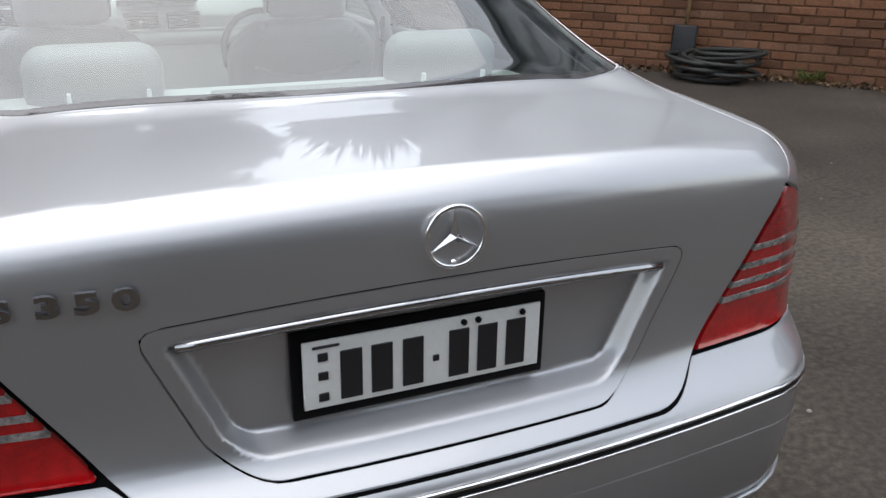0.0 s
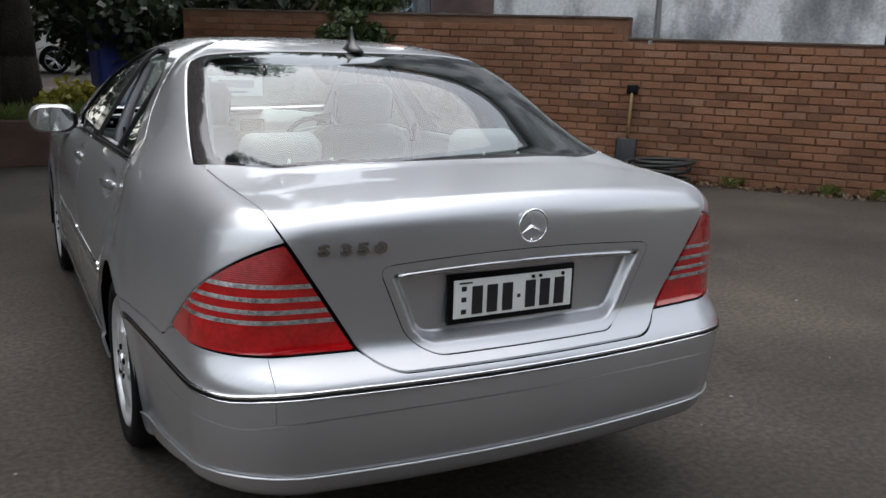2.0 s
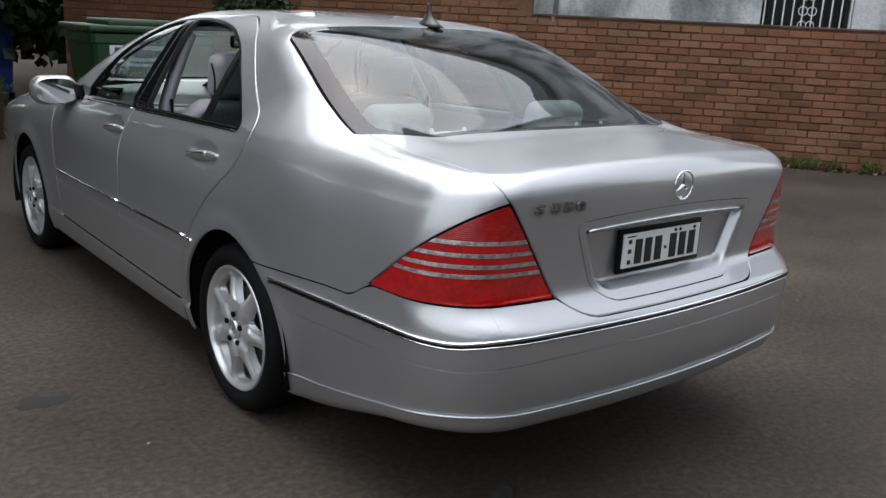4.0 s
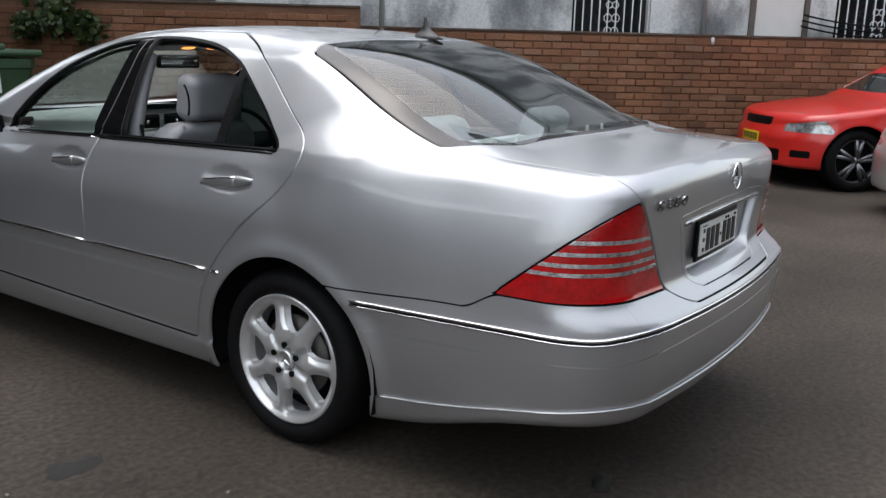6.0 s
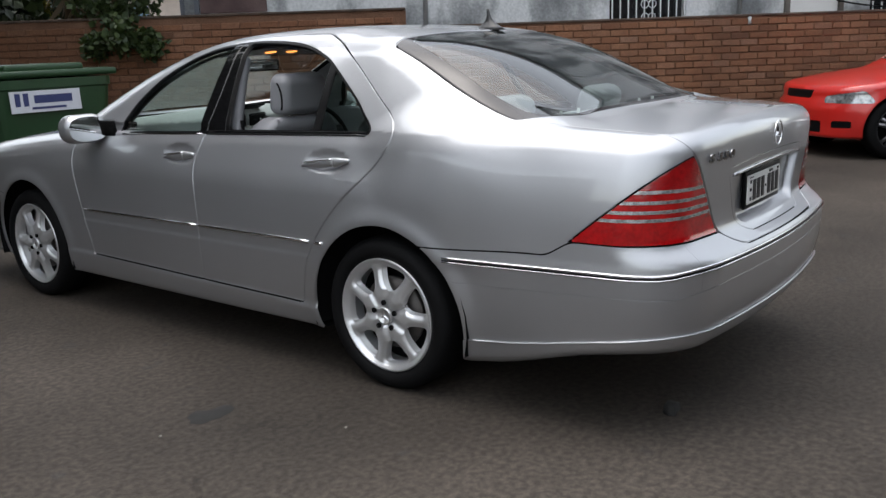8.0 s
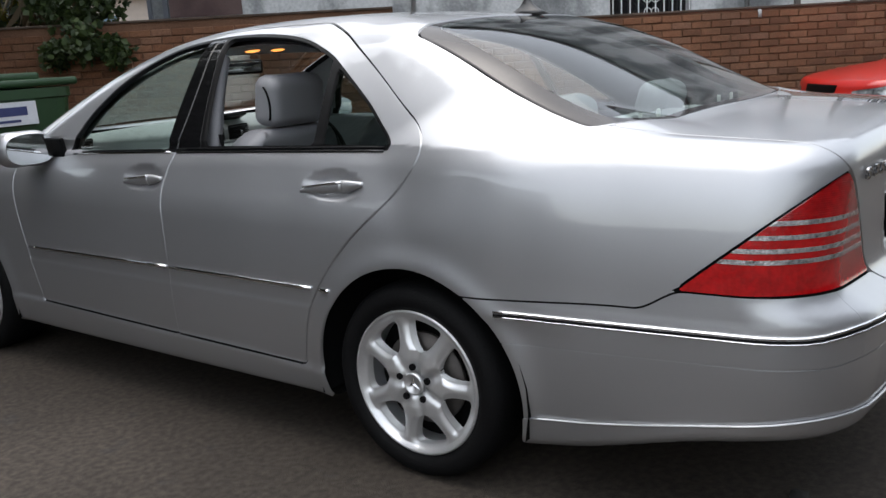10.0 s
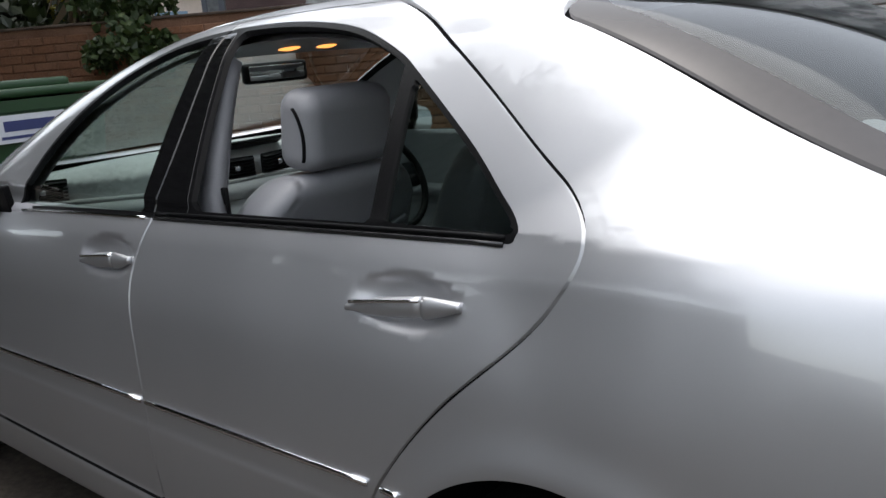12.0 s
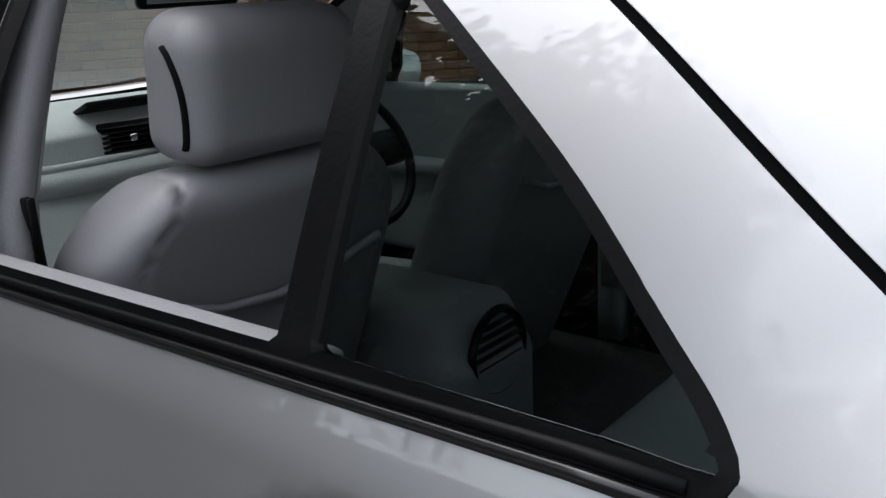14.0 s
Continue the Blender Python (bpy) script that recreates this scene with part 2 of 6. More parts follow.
def skin(f, lo, hi, h):
    """Surface nets: the triangles of f = 0 inside a box."""
    axes = [np.arange(a, b + h, h) for a, b in zip(lo, hi)]
    n = [len(a) for a in axes]
    val = np.empty(n)
    for i, xv in enumerate(axes[0]):
        Y, Z = np.meshgrid(axes[1], axes[2], indexing="ij")
        val[i] = f(np.stack([np.full_like(Y, xv), Y, Z], -1))
    neg = val < 0
    cell = np.full([k - 1 for k in n], -1)
    cnt = sum(neg[a:n[0] - 1 + a, b:n[1] - 1 + b, c:n[2] - 1 + c].astype(int) for a in (0, 1) for b in (0, 1) for c in (0, 1))
    act = (cnt > 0) & (cnt < 8)
    idx = np.argwhere(act)
    cell[act] = np.arange(len(idx))
    pts = np.array(lo) + (idx + 0.5) * h
    quads = []
    for ax in range(3):
        sl0, sl1 = [slice(None)] * 3, [slice(None)] * 3
        sl0[ax], sl1[ax] = slice(0, -1), slice(1, None)
        a, b = neg[tuple(sl0)], neg[tuple(sl1)]
        e = np.argwhere(a != b)
        flip = a[tuple(e.T)]
        u, v = [k for k in range(3) if k != ax]
        ok = (e[:, u] > 0) & (e[:, v] > 0) & (e[:, u] < n[u] - 1) & (e[:, v] < n[v] - 1)
        e, flip = e[ok], flip[ok]
        q = []
        for du, dv in ((1, 1), (0, 1), (0, 0), (1, 0)):
            c = e.copy()
            c[:, u] -= du
            c[:, v] -= dv
            q.append(cell[tuple(c.T)])
        q = np.stack(q, 1)
        if ax == 1:
            flip = ~flip
        q[~flip] = q[~flip][:, ::-1]
        quads.append(q)
    q = np.concatenate(quads)
    q = q[(q >= 0).all(1)]
    pts = settle(f, pts)
    return pts, np.concatenate([q[:, [0, 1, 2]], q[:, [0, 2, 3]]])


def cut(mesh, field, keep=0.0):
    """The part of a triangle mesh where field(points) < keep, cut cleanly along the line."""
    P, T = mesh
    if not len(T):
        return mesh
    d = field(P) - keep
    d[np.abs(d) < 2e-4] = -2e-4
    ins = d < 0
    k = ins[T].sum(1)
    out = [T[k == 3]]
    newp, made, base = [], {}, len(P)

    def mid(i, j):
        key = (min(i, j), max(i, j))
        if key not in made:
            t = d[i] / (d[i] - d[j])
            made[key] = base + len(newp)
            newp.append(P[i] + t * (P[j] - P[i]))
        return made[key]
    extra = []
    for t in T[(k == 1) | (k == 2)]:
        f = ins[t]
        if f.sum() == 1:
            s = int(np.argmax(f))
            a, b, c = t[s], t[(s + 1) % 3], t[(s + 2) % 3]
            extra.append((a, mid(a, b), mid(a, c)))
        else:
            s = int(np.argmin(f))
            a, b, c = t[s], t[(s + 1) % 3], t[(s + 2) % 3]
            m1, m2 = mid(a, b), mid(a, c)
            extra.append((m1, b, c))
            extra.append((m1, c, m2))
    if extra:
        out.append(np.array(extra))
    T2 = np.concatenate(out)
    P2 = np.concatenate([P, np.array(newp)]) if newp else P
    used = np.unique(T2)
    re = np.full(len(P2), -1)
    re[used] = np.arange(len(used))
    return P2[used], re[T2]


def panel(name, mesh, material, parent, f=None, depth=0.012, label="", lift=0.0, kind=""):
    """A panel with its turned-in edge, shaded by the true normals of the solid."""
    f = f or body
    P, T = mesh
    if lift > -1:
        P = settle(f, P, 2)
    N, _ = grad(f, P)
    P = P + N * lift
    nv = len(P)
    e = np.sort(np.concatenate([T[:, [0, 1]], T[:, [1, 2]], T[:, [2, 0]]]), 1)
    un, c = np.unique(e, axis=0, return_counts=True)
    rim = {tuple(x) for x in un[c == 1]}
    faces, ex, ids = [tuple(t) for t in T.tolist()], [], {}
    norm = [tuple(n) for n in N]
    if depth:
        for t in T:
            for i in range(3):
                a, b = int(t[i]), int(t[(i + 1) % 3])
                if (min(a, b), max(a, b)) in rim:
                    for w in (a, b):
                        if w not in ids:
                            ids[w] = nv + len(ex)
                            ex.append(P[w] - N[w] * depth)
                            norm.append(tuple(N[w]))
                    faces.append((b, a, ids[a], ids[b]))
    V = np.concatenate([P, np.array(ex)]) if ex else P
    me = bpy.data.meshes.new(name)
    me.from_pydata(V.tolist(), [], faces)
    me.polygons.foreach_set("use_smooth", [True] * len(faces))
    me.update()
    me.normals_split_custom_set_from_vertices(norm)
    me.materials.append(material)
    ob = new(name, me)
    ob.parent = parent
    if label:
        ob["label"] = label
    return ob


def outline(pts, n=6):
    """A closed smooth outline (Catmull-Rom) through points in a plane."""
    P = np.array(pts, float)
    m, out = len(P), []
    for i in range(m):
        a, b, c, d = P[i - 1], P[i], P[(i + 1) % m], P[(i + 2) % m]
        for t in np.arange(n) / n:
            out.append(0.5 * (2 * b + (c - a) * t + (2 * a - 5 * b + 4 * c - d) * t * t + (3 * b - a - 3 * c + d) * t ** 3))
    return np.array(out)


def within(poly, u, v):
    """Signed distance to a closed outline, negative inside."""
    q = np.stack([u, v], -1)
    best, inside = np.full(len(q), 1e9), np.zeros(len(q), bool)
    for a, b in zip(poly, np.roll(poly, -1, 0)):
        e = b - a
        w = q - a
        t = np.clip((w @ e) / max(e @ e, 1e-12), 0, 1)
        best = np.minimum(best, np.linalg.norm(w - t[:, None] * e, axis=1))
        c = (a[1] > q[:, 1]) != (b[1] > q[:, 1])
        with np.errstate(divide="ignore", invalid="ignore"):
            xi = a[0] + (q[:, 1] - a[1]) * e[0] / e[1] if e[1] else np.full(len(q), -1e9)
        inside ^= c & (q[:, 0] < xi)
    return np.where(inside, -best, best)


# ---- the silver saloon: outside ----
def edge(fn):
    """Distance from a line y = fn(z) drawn on the side of the car, positive towards the front."""
    def f(y, z):
        s = (fn(z + 5e-3) - fn(z - 5e-3)) / 1e-2
        return (y - fn(z)) / np.sqrt(1 + s * s)
    return f


DOOR_REAR = edge(curve((0.20, 0.28, 0.402, 0.524, 0.591, 0.692, 0.793, 0.90, 0.987, 1.039, 1.08, 1.151, 1.247, 1.364, 1.42, 1.47),
                       (2.245, 2.238, 2.215, 2.175, 2.135, 2.055, 1.955, 1.832, 1.760, 1.741, 1.758, 1.845, 1.98, 2.18, 2.31, 2.50)))
DOOR_MID = edge(curve((0.20, 0.40, 0.544, 0.776, 0.882, 0.973, 1.05, 1.40), (2.915, 2.910, 2.905, 2.920, 2.925, 2.900, 2.885, 2.918)))
DOOR_FRONT = edge(curve((0.20, 0.284, 0.377, 0.547, 0.708, 0.895, 1.0, 1.1, 1.2, 1.3, 1.4, 1.46), (3.83, 3.845, 3.855, 3.895, 3.94, 3.975, 3.92, 3.78, 3.63, 3.45, 3.20, 2.92)))
DAYLIGHT = outline([(3.615, 0.982), (3.58, 1.045), (3.50, 1.165), (3.345, 1.295), (3.145, 1.385), (2.914, 1.416), (2.672, 1.417), (2.45, 1.393), (2.295, 1.345),
                    (2.184, 1.286), (2.012, 1.180), (1.915, 1.100), (1.880, 1.068), (1.869, 1.051), (1.879, 1.037), (1.912, 1.031), (2.3, 1.022), (2.9, 1.006), (3.4, 0.990), (3.57, 0.980)])


def xyz(p):
    return np.abs(p[:, 0]), p[:, 1], p[:, 2]


def f_rear_door(p):
    x, y, z = xyz(p)
    return np.max([-DOOR_REAR(y, z), DOOR_MID(y, z), DOOR_FOOT(y) - z, 0.50 - x], 0)


def f_front_door(p):
    x, y, z = xyz(p)
    return np.max([-DOOR_MID(y, z), DOOR_FRONT(y, z), DOOR_FOOT(y) - z, 0.50 - x], 0)


def f_daylight(p):
    x, y, z = xyz(p)
    return np.maximum(within(DAYLIGHT, y, z), 0.45 - x)


def f_front_pane(p):
    x, y, z = xyz(p)
    return np.max([within(DAYLIGHT, y, z) + 0.012, 2.940 + (z - 1.02) * 0.08 - y, 0.99 - z, 0.45 - x], 0)


def f_rear_opening(p):
    x, y, z = xyz(p)
    return smax(np.max([within(DAYLIGHT, y, z) + 0.011, 2.192 + (z - 1.04) * 0.19 - y, 1.044 - 0.022 * (y - 2.1) - z, 0.45 - x], 0), y - (2.738 + (z - 1.02) * 0.32), 0.02)


def f_quarter_pane(p):
    x, y, z = xyz(p)
    return np.max([within(DAYLIGHT, y, z) + 0.010, y - (2.160 + (z - 1.04) * 0.19), 1.046 - z, 0.45 - x], 0)


def f_pillar(p):
    x, y, z = xyz(p)
    return np.max([within(DAYLIGHT, y, z) + 0.012, y - (2.936 + (z - 1.02) * 0.08), 2.752 + (z - 1.02) * 0.32 - y, 0.45 - x], 0)


def glass_base(x):
    return 1.012 + 0.25 * x * x + 4.0 * np.maximum(x - 0.60, 0) ** 2


def glass_side(y):
    return 0.617 + (1.905 - y) * 0.197 + 0.10 * (1.905 - y) * (y - 1.28)


def f_rear_glass(p):
    x, y, z = xyz(p)
    s = (x - glass_side(y)) * 0.98
    return np.maximum(smax(smax(s, y - (1.813 + 0.29 * x * x), 0.035), glass_base(x) - y, 0.012), 1.0 - z)


def f_rear_clear(p):
    x, y, z = xyz(p)
    s = (x - glass_side(y) + 0.058) * 0.98
    return smax(smax(s, y - (1.788 + 0.27 * x * x), 0.05), glass_base(x) + 0.024 - y, 0.06)


def f_windscreen(p):
    x, y, z = xyz(p)
    s = (x - (0.56 + (y - 3.38) * 0.20)) * 0.97
    return np.maximum(smax(smax(s, 3.36 - 0.12 * x * x - y, 0.07), y - (4.27 - 0.45 * x * x), 0.03), 0.9 - z)


def f_lamp(p):
    x, y, z = xyz(p)
    return np.max([(0.498 + (z - 0.712) * 0.627 - x) * 0.847, 0.704 - z, (z - (0.990 - (y - 0.60) * 0.80 + 0.10 * np.maximum(y - 0.60, 0) * np.maximum(0.95 - y, 0))) * 0.78, y - 1.05], 0)


def f_lid(p):
    x, y, z = xyz(p)
    side = smax((x - 0.494 - (z - 0.712) * 0.627) * 0.847, x - (0.697 + 0.065 * (y - 0.6)), 0.02)
    return np.maximum(smax(side, 0.652 - z, 0.07), y - (glass_base(x) - 0.012))


def f_recess(p):
    return np.maximum(recess(p[:, 0], p[:, 2]), p[:, 1] - 0.75)


def f_bumper(p):
    x, y, z = xyz(p)
    top = 0.7045 - 0.054 * sstep(0.93, 1.06, y) - 0.018 * sstep(1.06, 1.5, y)
    return np.max([z - top, y - 1.6, -f_lid(p)], 0)


def f_hood(p):
    x, y, z = xyz(p)
    return np.max([4.29 - 0.45 * x * x - y, x - 0.74, y - 5.42 + 0.3 * x * x, 0.75 - z], 0)


def f_nose(p):
    x, y, z = xyz(p)
    return np.max([4.75 - y, z - 0.60, 0 * z - 1], 0)


def f_headlamp(p):
    x, y, z = xyz(p)
    return np.max([5.12 - y, 0.40 - x, z - 0.79, 0.61 - z], 0)


def f_arch(p):
    x, y, z = xyz(p)
    d = np.minimum(np.hypot(y - REAR_AXLE, (z - HUB_Z) * 1.02), np.hypot(y - FRONT_AXLE, z - HUB_Z)) - ARCH_R
    return np.maximum(d, 0.55 - x)


def no(f):
    return lambda p: -f(p)


def half_space(left):
    return (lambda p: p[:, 0]) if left else (lambda p: -p[:, 0])


GAP = 0.0033
SKIN = skin(body, (-1.02, 0.36, 0.14), (1.02, 5.70, 1.52), 0.0185)
SKIN = cut(SKIN, no(f_arch))
FINE = cut(skin(body, (-1.0, 1.62, 0.22), (-0.42, 4.16, 1.48), 0.0135), no(f_arch))
car = empty("saloon_car", (0, 0, 0), "silver four-door saloon car parked on the asphalt, one rear window down", "car")


def keep(mesh, *fields, gap=GAP):
    for f in fields:
        mesh = cut(mesh, f, -gap)
    return mesh


# shell: everything that is no door, lid, lamp, bumper or glass
shell = SKIN
for f in (f_rear_door, f_front_door, f_lid, f_lamp, f_bumper, f_hood, f_nose, f_headlamp):
    shell = cut(shell, no(f), -GAP)
shell = cut(shell, no(f_rear_glass), -0.006)
shell = cut(shell, no(f_windscreen), -0.006)
shell = cut(shell, lambda p: 0.205 - p[:, 2])
panel("body_shell", shell, PAINT, car, label="silver metallic roof, wings and sills")
TAILSKIN = skin(body, (-1.0, 0.40, 0.56), (1.0, 1.08, 1.10), 0.0122)
lid = panel("boot_lid", cut(keep(SKIN, f_lid), no(f_recess)), PAINT, car, label="silver boot lid with a hollow for the plate")
HOLLOW = skin(body, (-0.50, 0.42, 0.64), (0.50, 0.68, 0.97), 0.0078)
panel("plate_surround", cut(keep(HOLLOW, f_lid), f_recess, -0.0035), PAINT, lid, depth=0.004, label="silver hollow round the number plate")


def lip_line(p):
    x, y, z = xyz(p)
    return z - (0.395 - 0.11 * sstep(0.50, 1.40, y))


def cover_line(p):
    x, y, z = xyz(p)
    return z - (0.562 - 0.034 * sstep(0.47, 0.62, y) - 0.020 * sstep(0.65, 1.45, y))


whole = keep(SKIN, f_bumper)
bumper = panel("rear_bumper", cut(cut(whole, no(lip_line), -0.0018), cover_line, -0.0018), PAINT, car, label="silver plastic bumper")
panel("bumper_lip", cut(whole, lip_line, -0.0018), PAINT, bumper, lift=0.007, depth=0.010)
upper = cut(whole, no(cover_line), -0.0018)
mid = cut(cut(upper, lambda p: np.abs(p[:, 0]) - 0.715), lambda p: p[:, 1] - 1.0)
panel("bumper_cover", mid, PAINT, bumper, depth=0.006)
for sgn in (-1, 1):
    panel("bumper_cover", cut(upper, lambda p: 0.7165 - sgn * p[:, 0]), PAINT, bumper, depth=0.006)
panel("bonnet", keep(SKIN, f_hood), PAINT, car)
panel("front_bumper", keep(SKIN, f_nose), PAINT, car)

sides = {}
for left in (True, False):
    hs = half_space(left)
    lamp = cut(keep(TAILSKIN, f_lamp, gap=0.004), hs)
    lamp_ob = panel("tail_lamp", cut(lamp, lambda p: p[:, 2] - 0.784), RED, car, depth=0.02, label="red tail lamp with clear stripes")
    bands = [(0.784, 0.795, CLEAR), (0.795, 0.811, RED), (0.811, 0.822, CLEAR), (0.822, 0.843, RED), (0.843, 0.854, CLEAR), (0.854, 0.877, RED), (0.877, 0.888, CLEAR), (0.888, 1.1, RIBS)]
    for a, b, m in bands:
        strip = cut(cut(lamp, lambda p: a - p[:, 2]), lambda p: p[:, 2] - b)
        panel("clear_stripe" if m is CLEAR else "red_band", strip, m, lamp_ob, depth=0.01, lift=0.0015 if m is CLEAR else 0.0)
    panel("headlamp", cut(keep(SKIN, f_headlamp), hs), CLEAR, car)
    for fd, name in ((f_rear_door, "rear_door"), (f_front_door, "front_door")):
        whole = cut(keep(FINE if left else SKIN, fd), hs)
        door = panel(name, cut(whole, no(f_daylight)), PAINT, car, label="silver door")
        sides[(name, left)] = door
        trim = cut(whole, f_daylight, -0.001)
        for f in (f_front_pane, f_rear_opening, f_quarter_pane, f_pillar):
            trim = cut(trim, no(f))
        panel("window_seal", trim, RUBBER, door, depth=0.016, label="black rubber window surround")
        panel("pillar_cover", cut(whole, f_pillar), PIANO, door, depth=0.02, label="gloss black pillar cover", lift=0.001)
        if name == "rear_door":
            panel("quarter_pane", cut(whole, f_quarter_pane), TINT, door, depth=0, label="dark tinted fixed pane", lift=-0.008)
            if not left:
                panel("window_pane", cut(whole, f_rear_opening), GLASS, door, depth=0, lift=-0.008)
        else:
            panel("window_pane", cut(whole, f_front_pane), GLASS, door, depth=0, lift=-0.008)

rear_glass = keep(SKIN, f_rear_glass, gap=0.004)
panel("rear_window", cut(rear_glass, f_rear_clear), GLASS, car, depth=0, lift=-0.003, label="greenish rear window")
panel("window_border", cut(rear_glass, no(f_rear_clear)), FRIT, car, depth=0.01, lift=-0.003, label="grey printed border of the rear window")
panel("windscreen", keep(SKIN, f_windscreen, gap=0.004), GLASS, car, depth=0, lift=-0.003)

# dark liner right behind the panels, seen in the joints, and the lining of the cabin
hollow = SKIN
for f in (f_front_pane, f_rear_opening, f_quarter_pane):
    hollow = cut(hollow, no(f))
hollow = cut(cut(hollow, no(f_rear_clear)), no(f_windscreen))
panel("joint_liner", hollow, DARK, car, depth=0, lift=-0.013)
cabin = cut(cut(cut(cut(hollow, no(f_daylight)), lambda p: 0.80 - p[:, 2]), lambda p: 1.15 - p[:, 1]), lambda p: p[:, 1] - 4.3)
panel("cabin_lining", cabin, TRIMGREY, car, depth=0, lift=-0.045, label="light grey lining of the cabin")


def first_hit(p, d, lo, hi):
    """How far along d from p the car's skin lies, between lo and hi."""
    p, d = np.array(p, float), np.array(d, float)
    for _ in range(3):
        t = np.linspace(lo, hi, 65)
        i = max(1, int(np.argmax(body(p + t[:, None] * d) < 0)))
        lo, hi = t[i - 1], t[i]
    return float((lo + hi) / 2)


def flank(y, z):
    """x of the left side of the car."""
    return first_hit((0, y, z), (1, 0, 0), -1.1, -0.3)


def tail_y(x, z):
    return first_hit((x, 0, z), (0, 1, 0), 0.2, 1.2)


def side_strip(name, y0, y1, z0, z1, hgt, out, material, parent, n=14, mirror=False):
    bm = bmesh.new()
    rows = []
    for i in range(n + 1):
        t = i / n
        y, z = y0 + (y1 - y0) * t, z0 + (z1 - z0) * t
        row = []
        for dz, o in ((-hgt / 2, -0.004), (-hgt / 2, out * 0.6), (-hgt / 4, out), (hgt / 4, out), (hgt / 2, out * 0.6), (hgt / 2, -0.004)):
            x = flank(y, z + dz) - o
            row.append(bm.verts.new((-x if mirror else x, y, z + dz)))
        rows.append(row)
    for A, B in zip(rows, rows[1:]):
        for i in range(6):
            bm.faces.new((A[i], A[(i + 1) % 6], B[(i + 1) % 6], B[i]))
    bm.faces.new(rows[0])
    bm.faces.new(rows[-1][::-1])
    bmesh.ops.recalc_face_normals(bm, faces=bm.faces)
    return part(name, bm, material, parent)


for left in (True, False):
    m = not left
    rd, fdoor = sides[("rear_door", left)], sides[("front_door", left)]
    side_strip("side_moulding", 2.165, 2.897, 0.585, 0.584, 0.013, 0.007, CHROME, rd, mirror=m)
    side_strip("side_moulding", 2.917, 3.885, 0.584, 0.578, 0.013, 0.007, CHROME, fdoor, mirror=m)
    side_strip("sill_joint", 2.25, 2.90, DOOR_FOOT(2.25), DOOR_FOOT(2.90), 0.007, 0.0015, RUBBER, rd, mirror=m)
    side_strip("sill_joint", 2.92, 3.83, DOOR_FOOT(2.92), DOOR_FOOT(3.83), 0.007, 0.0015, RUBBER, fdoor, mirror=m)
    side_strip("side_moulding", 2.082, 2.128, 0.586, 0.585, 0.013, 0.007, CHROME, car, n=4, mirror=m)

# bumper strip, drawn round the tail: chrome bead over a dark line
def bumper_line(height, y_end):
    """A line round the tail at height(y), from one wheel arch to the other."""
    pts = []
    for x in np.linspace(-0.712, 0.712, 25):
        z = float(height(tail_y(x, float(height(0.48)))))
        pts.append((x, tail_y(x, z), z))
    left = []
    y0 = pts[0][1]
    for k in range(1, 27):
        y = y0 + (y_end - y0) * k / 26
        z = float(height(y))
        left.append((flank(y, z), y, z))
    return left[::-1] + pts + [(-x, y, z) for x, y, z in left]


def bead(name, line, r, material, parent, off=0.0, dz=0.0):
    bm = bmesh.new()
    sec = [(r * math.cos(a) , r * 0.9 * math.sin(a)) for a in [2 * math.pi * i / 8 for i in range(8)]]
    L = settle(body, np.array(line, float) + np.array((0, 0, dz)), 3)
    L = L + grad(body, L)[0] * off
    swept(bm, [tuple(p) for p in L], sec)
    bmesh.ops.recalc_face_normals(bm, faces=bm.faces)
    return part(name, bm, material, parent)


BL = bumper_line(lambda y: 0.629 - 0.022 * sstep(0.50, 0.65, y) - 0.010 * sstep(0.65, 1.44, y), 1.458)
LIP = bumper_line(lambda y: 0.397 - 0.11 * sstep(0.50, 1.40, y), 1.37)
bead("lip_ridge", LIP, 0.0048, PAINT, bumper, off=0.005)
bead("bumper_bead", BL, 0.0050, CHROME, car, off=0.003, dz=0.003)
bead("bumper_groove", BL, 0.0032, RUBBER, car, off=0.002, dz=-0.006)
bead("bumper_bead", BL, 0.0032, CHROME, car, off=0.003, dz=-0.012)

# ---- wheels ----
def dish(r):
    return np.interp(r, (0, 0.03, 0.05, 0.08, 0.13, 0.19, 0.215, 0.232), (0.004, 0.004, 0.012, 0.014, 0.008, 0.0, 0.0, 0.012))


def f_disc(p):
    return -p[..., 0] - dish(np.hypot(p[..., 1], p[..., 2])) + 0.011 * np.exp(-(np.maximum(f_hole(p), 0) / 0.013) ** 2)


def f_hole(p):
    r = np.hypot(p[..., 1], p[..., 2])
    th = np.arctan2(p[..., 2], p[..., 1])
    s = 2 * math.pi / 7
    th = (th + s / 2) % s - s / 2
    wide = 0.062 * np.sqrt(np.maximum((r * np.cos(th) - 0.108) / 0.085, 1e-4))
    return smax((np.abs(r * np.sin(th)) - wide) * 0.8, r - 0.203, 0.014)


def polar(r0, r1, nr, na):
    P = [(0, r * math.cos(a), r * math.sin(a)) for r in np.linspace(r0, r1, nr) for a in np.arange(na) * 2 * math.pi / na]
    T = []
    for i in range(nr - 1):
        for j in range(na):
            a, b, c, d = i * na + j, i * na + (j + 1) % na, (i + 1) * na + (j + 1) % na, (i + 1) * na + j
            T += [(a, b, c), (a, c, d)]
    return np.array(P), np.array(T)


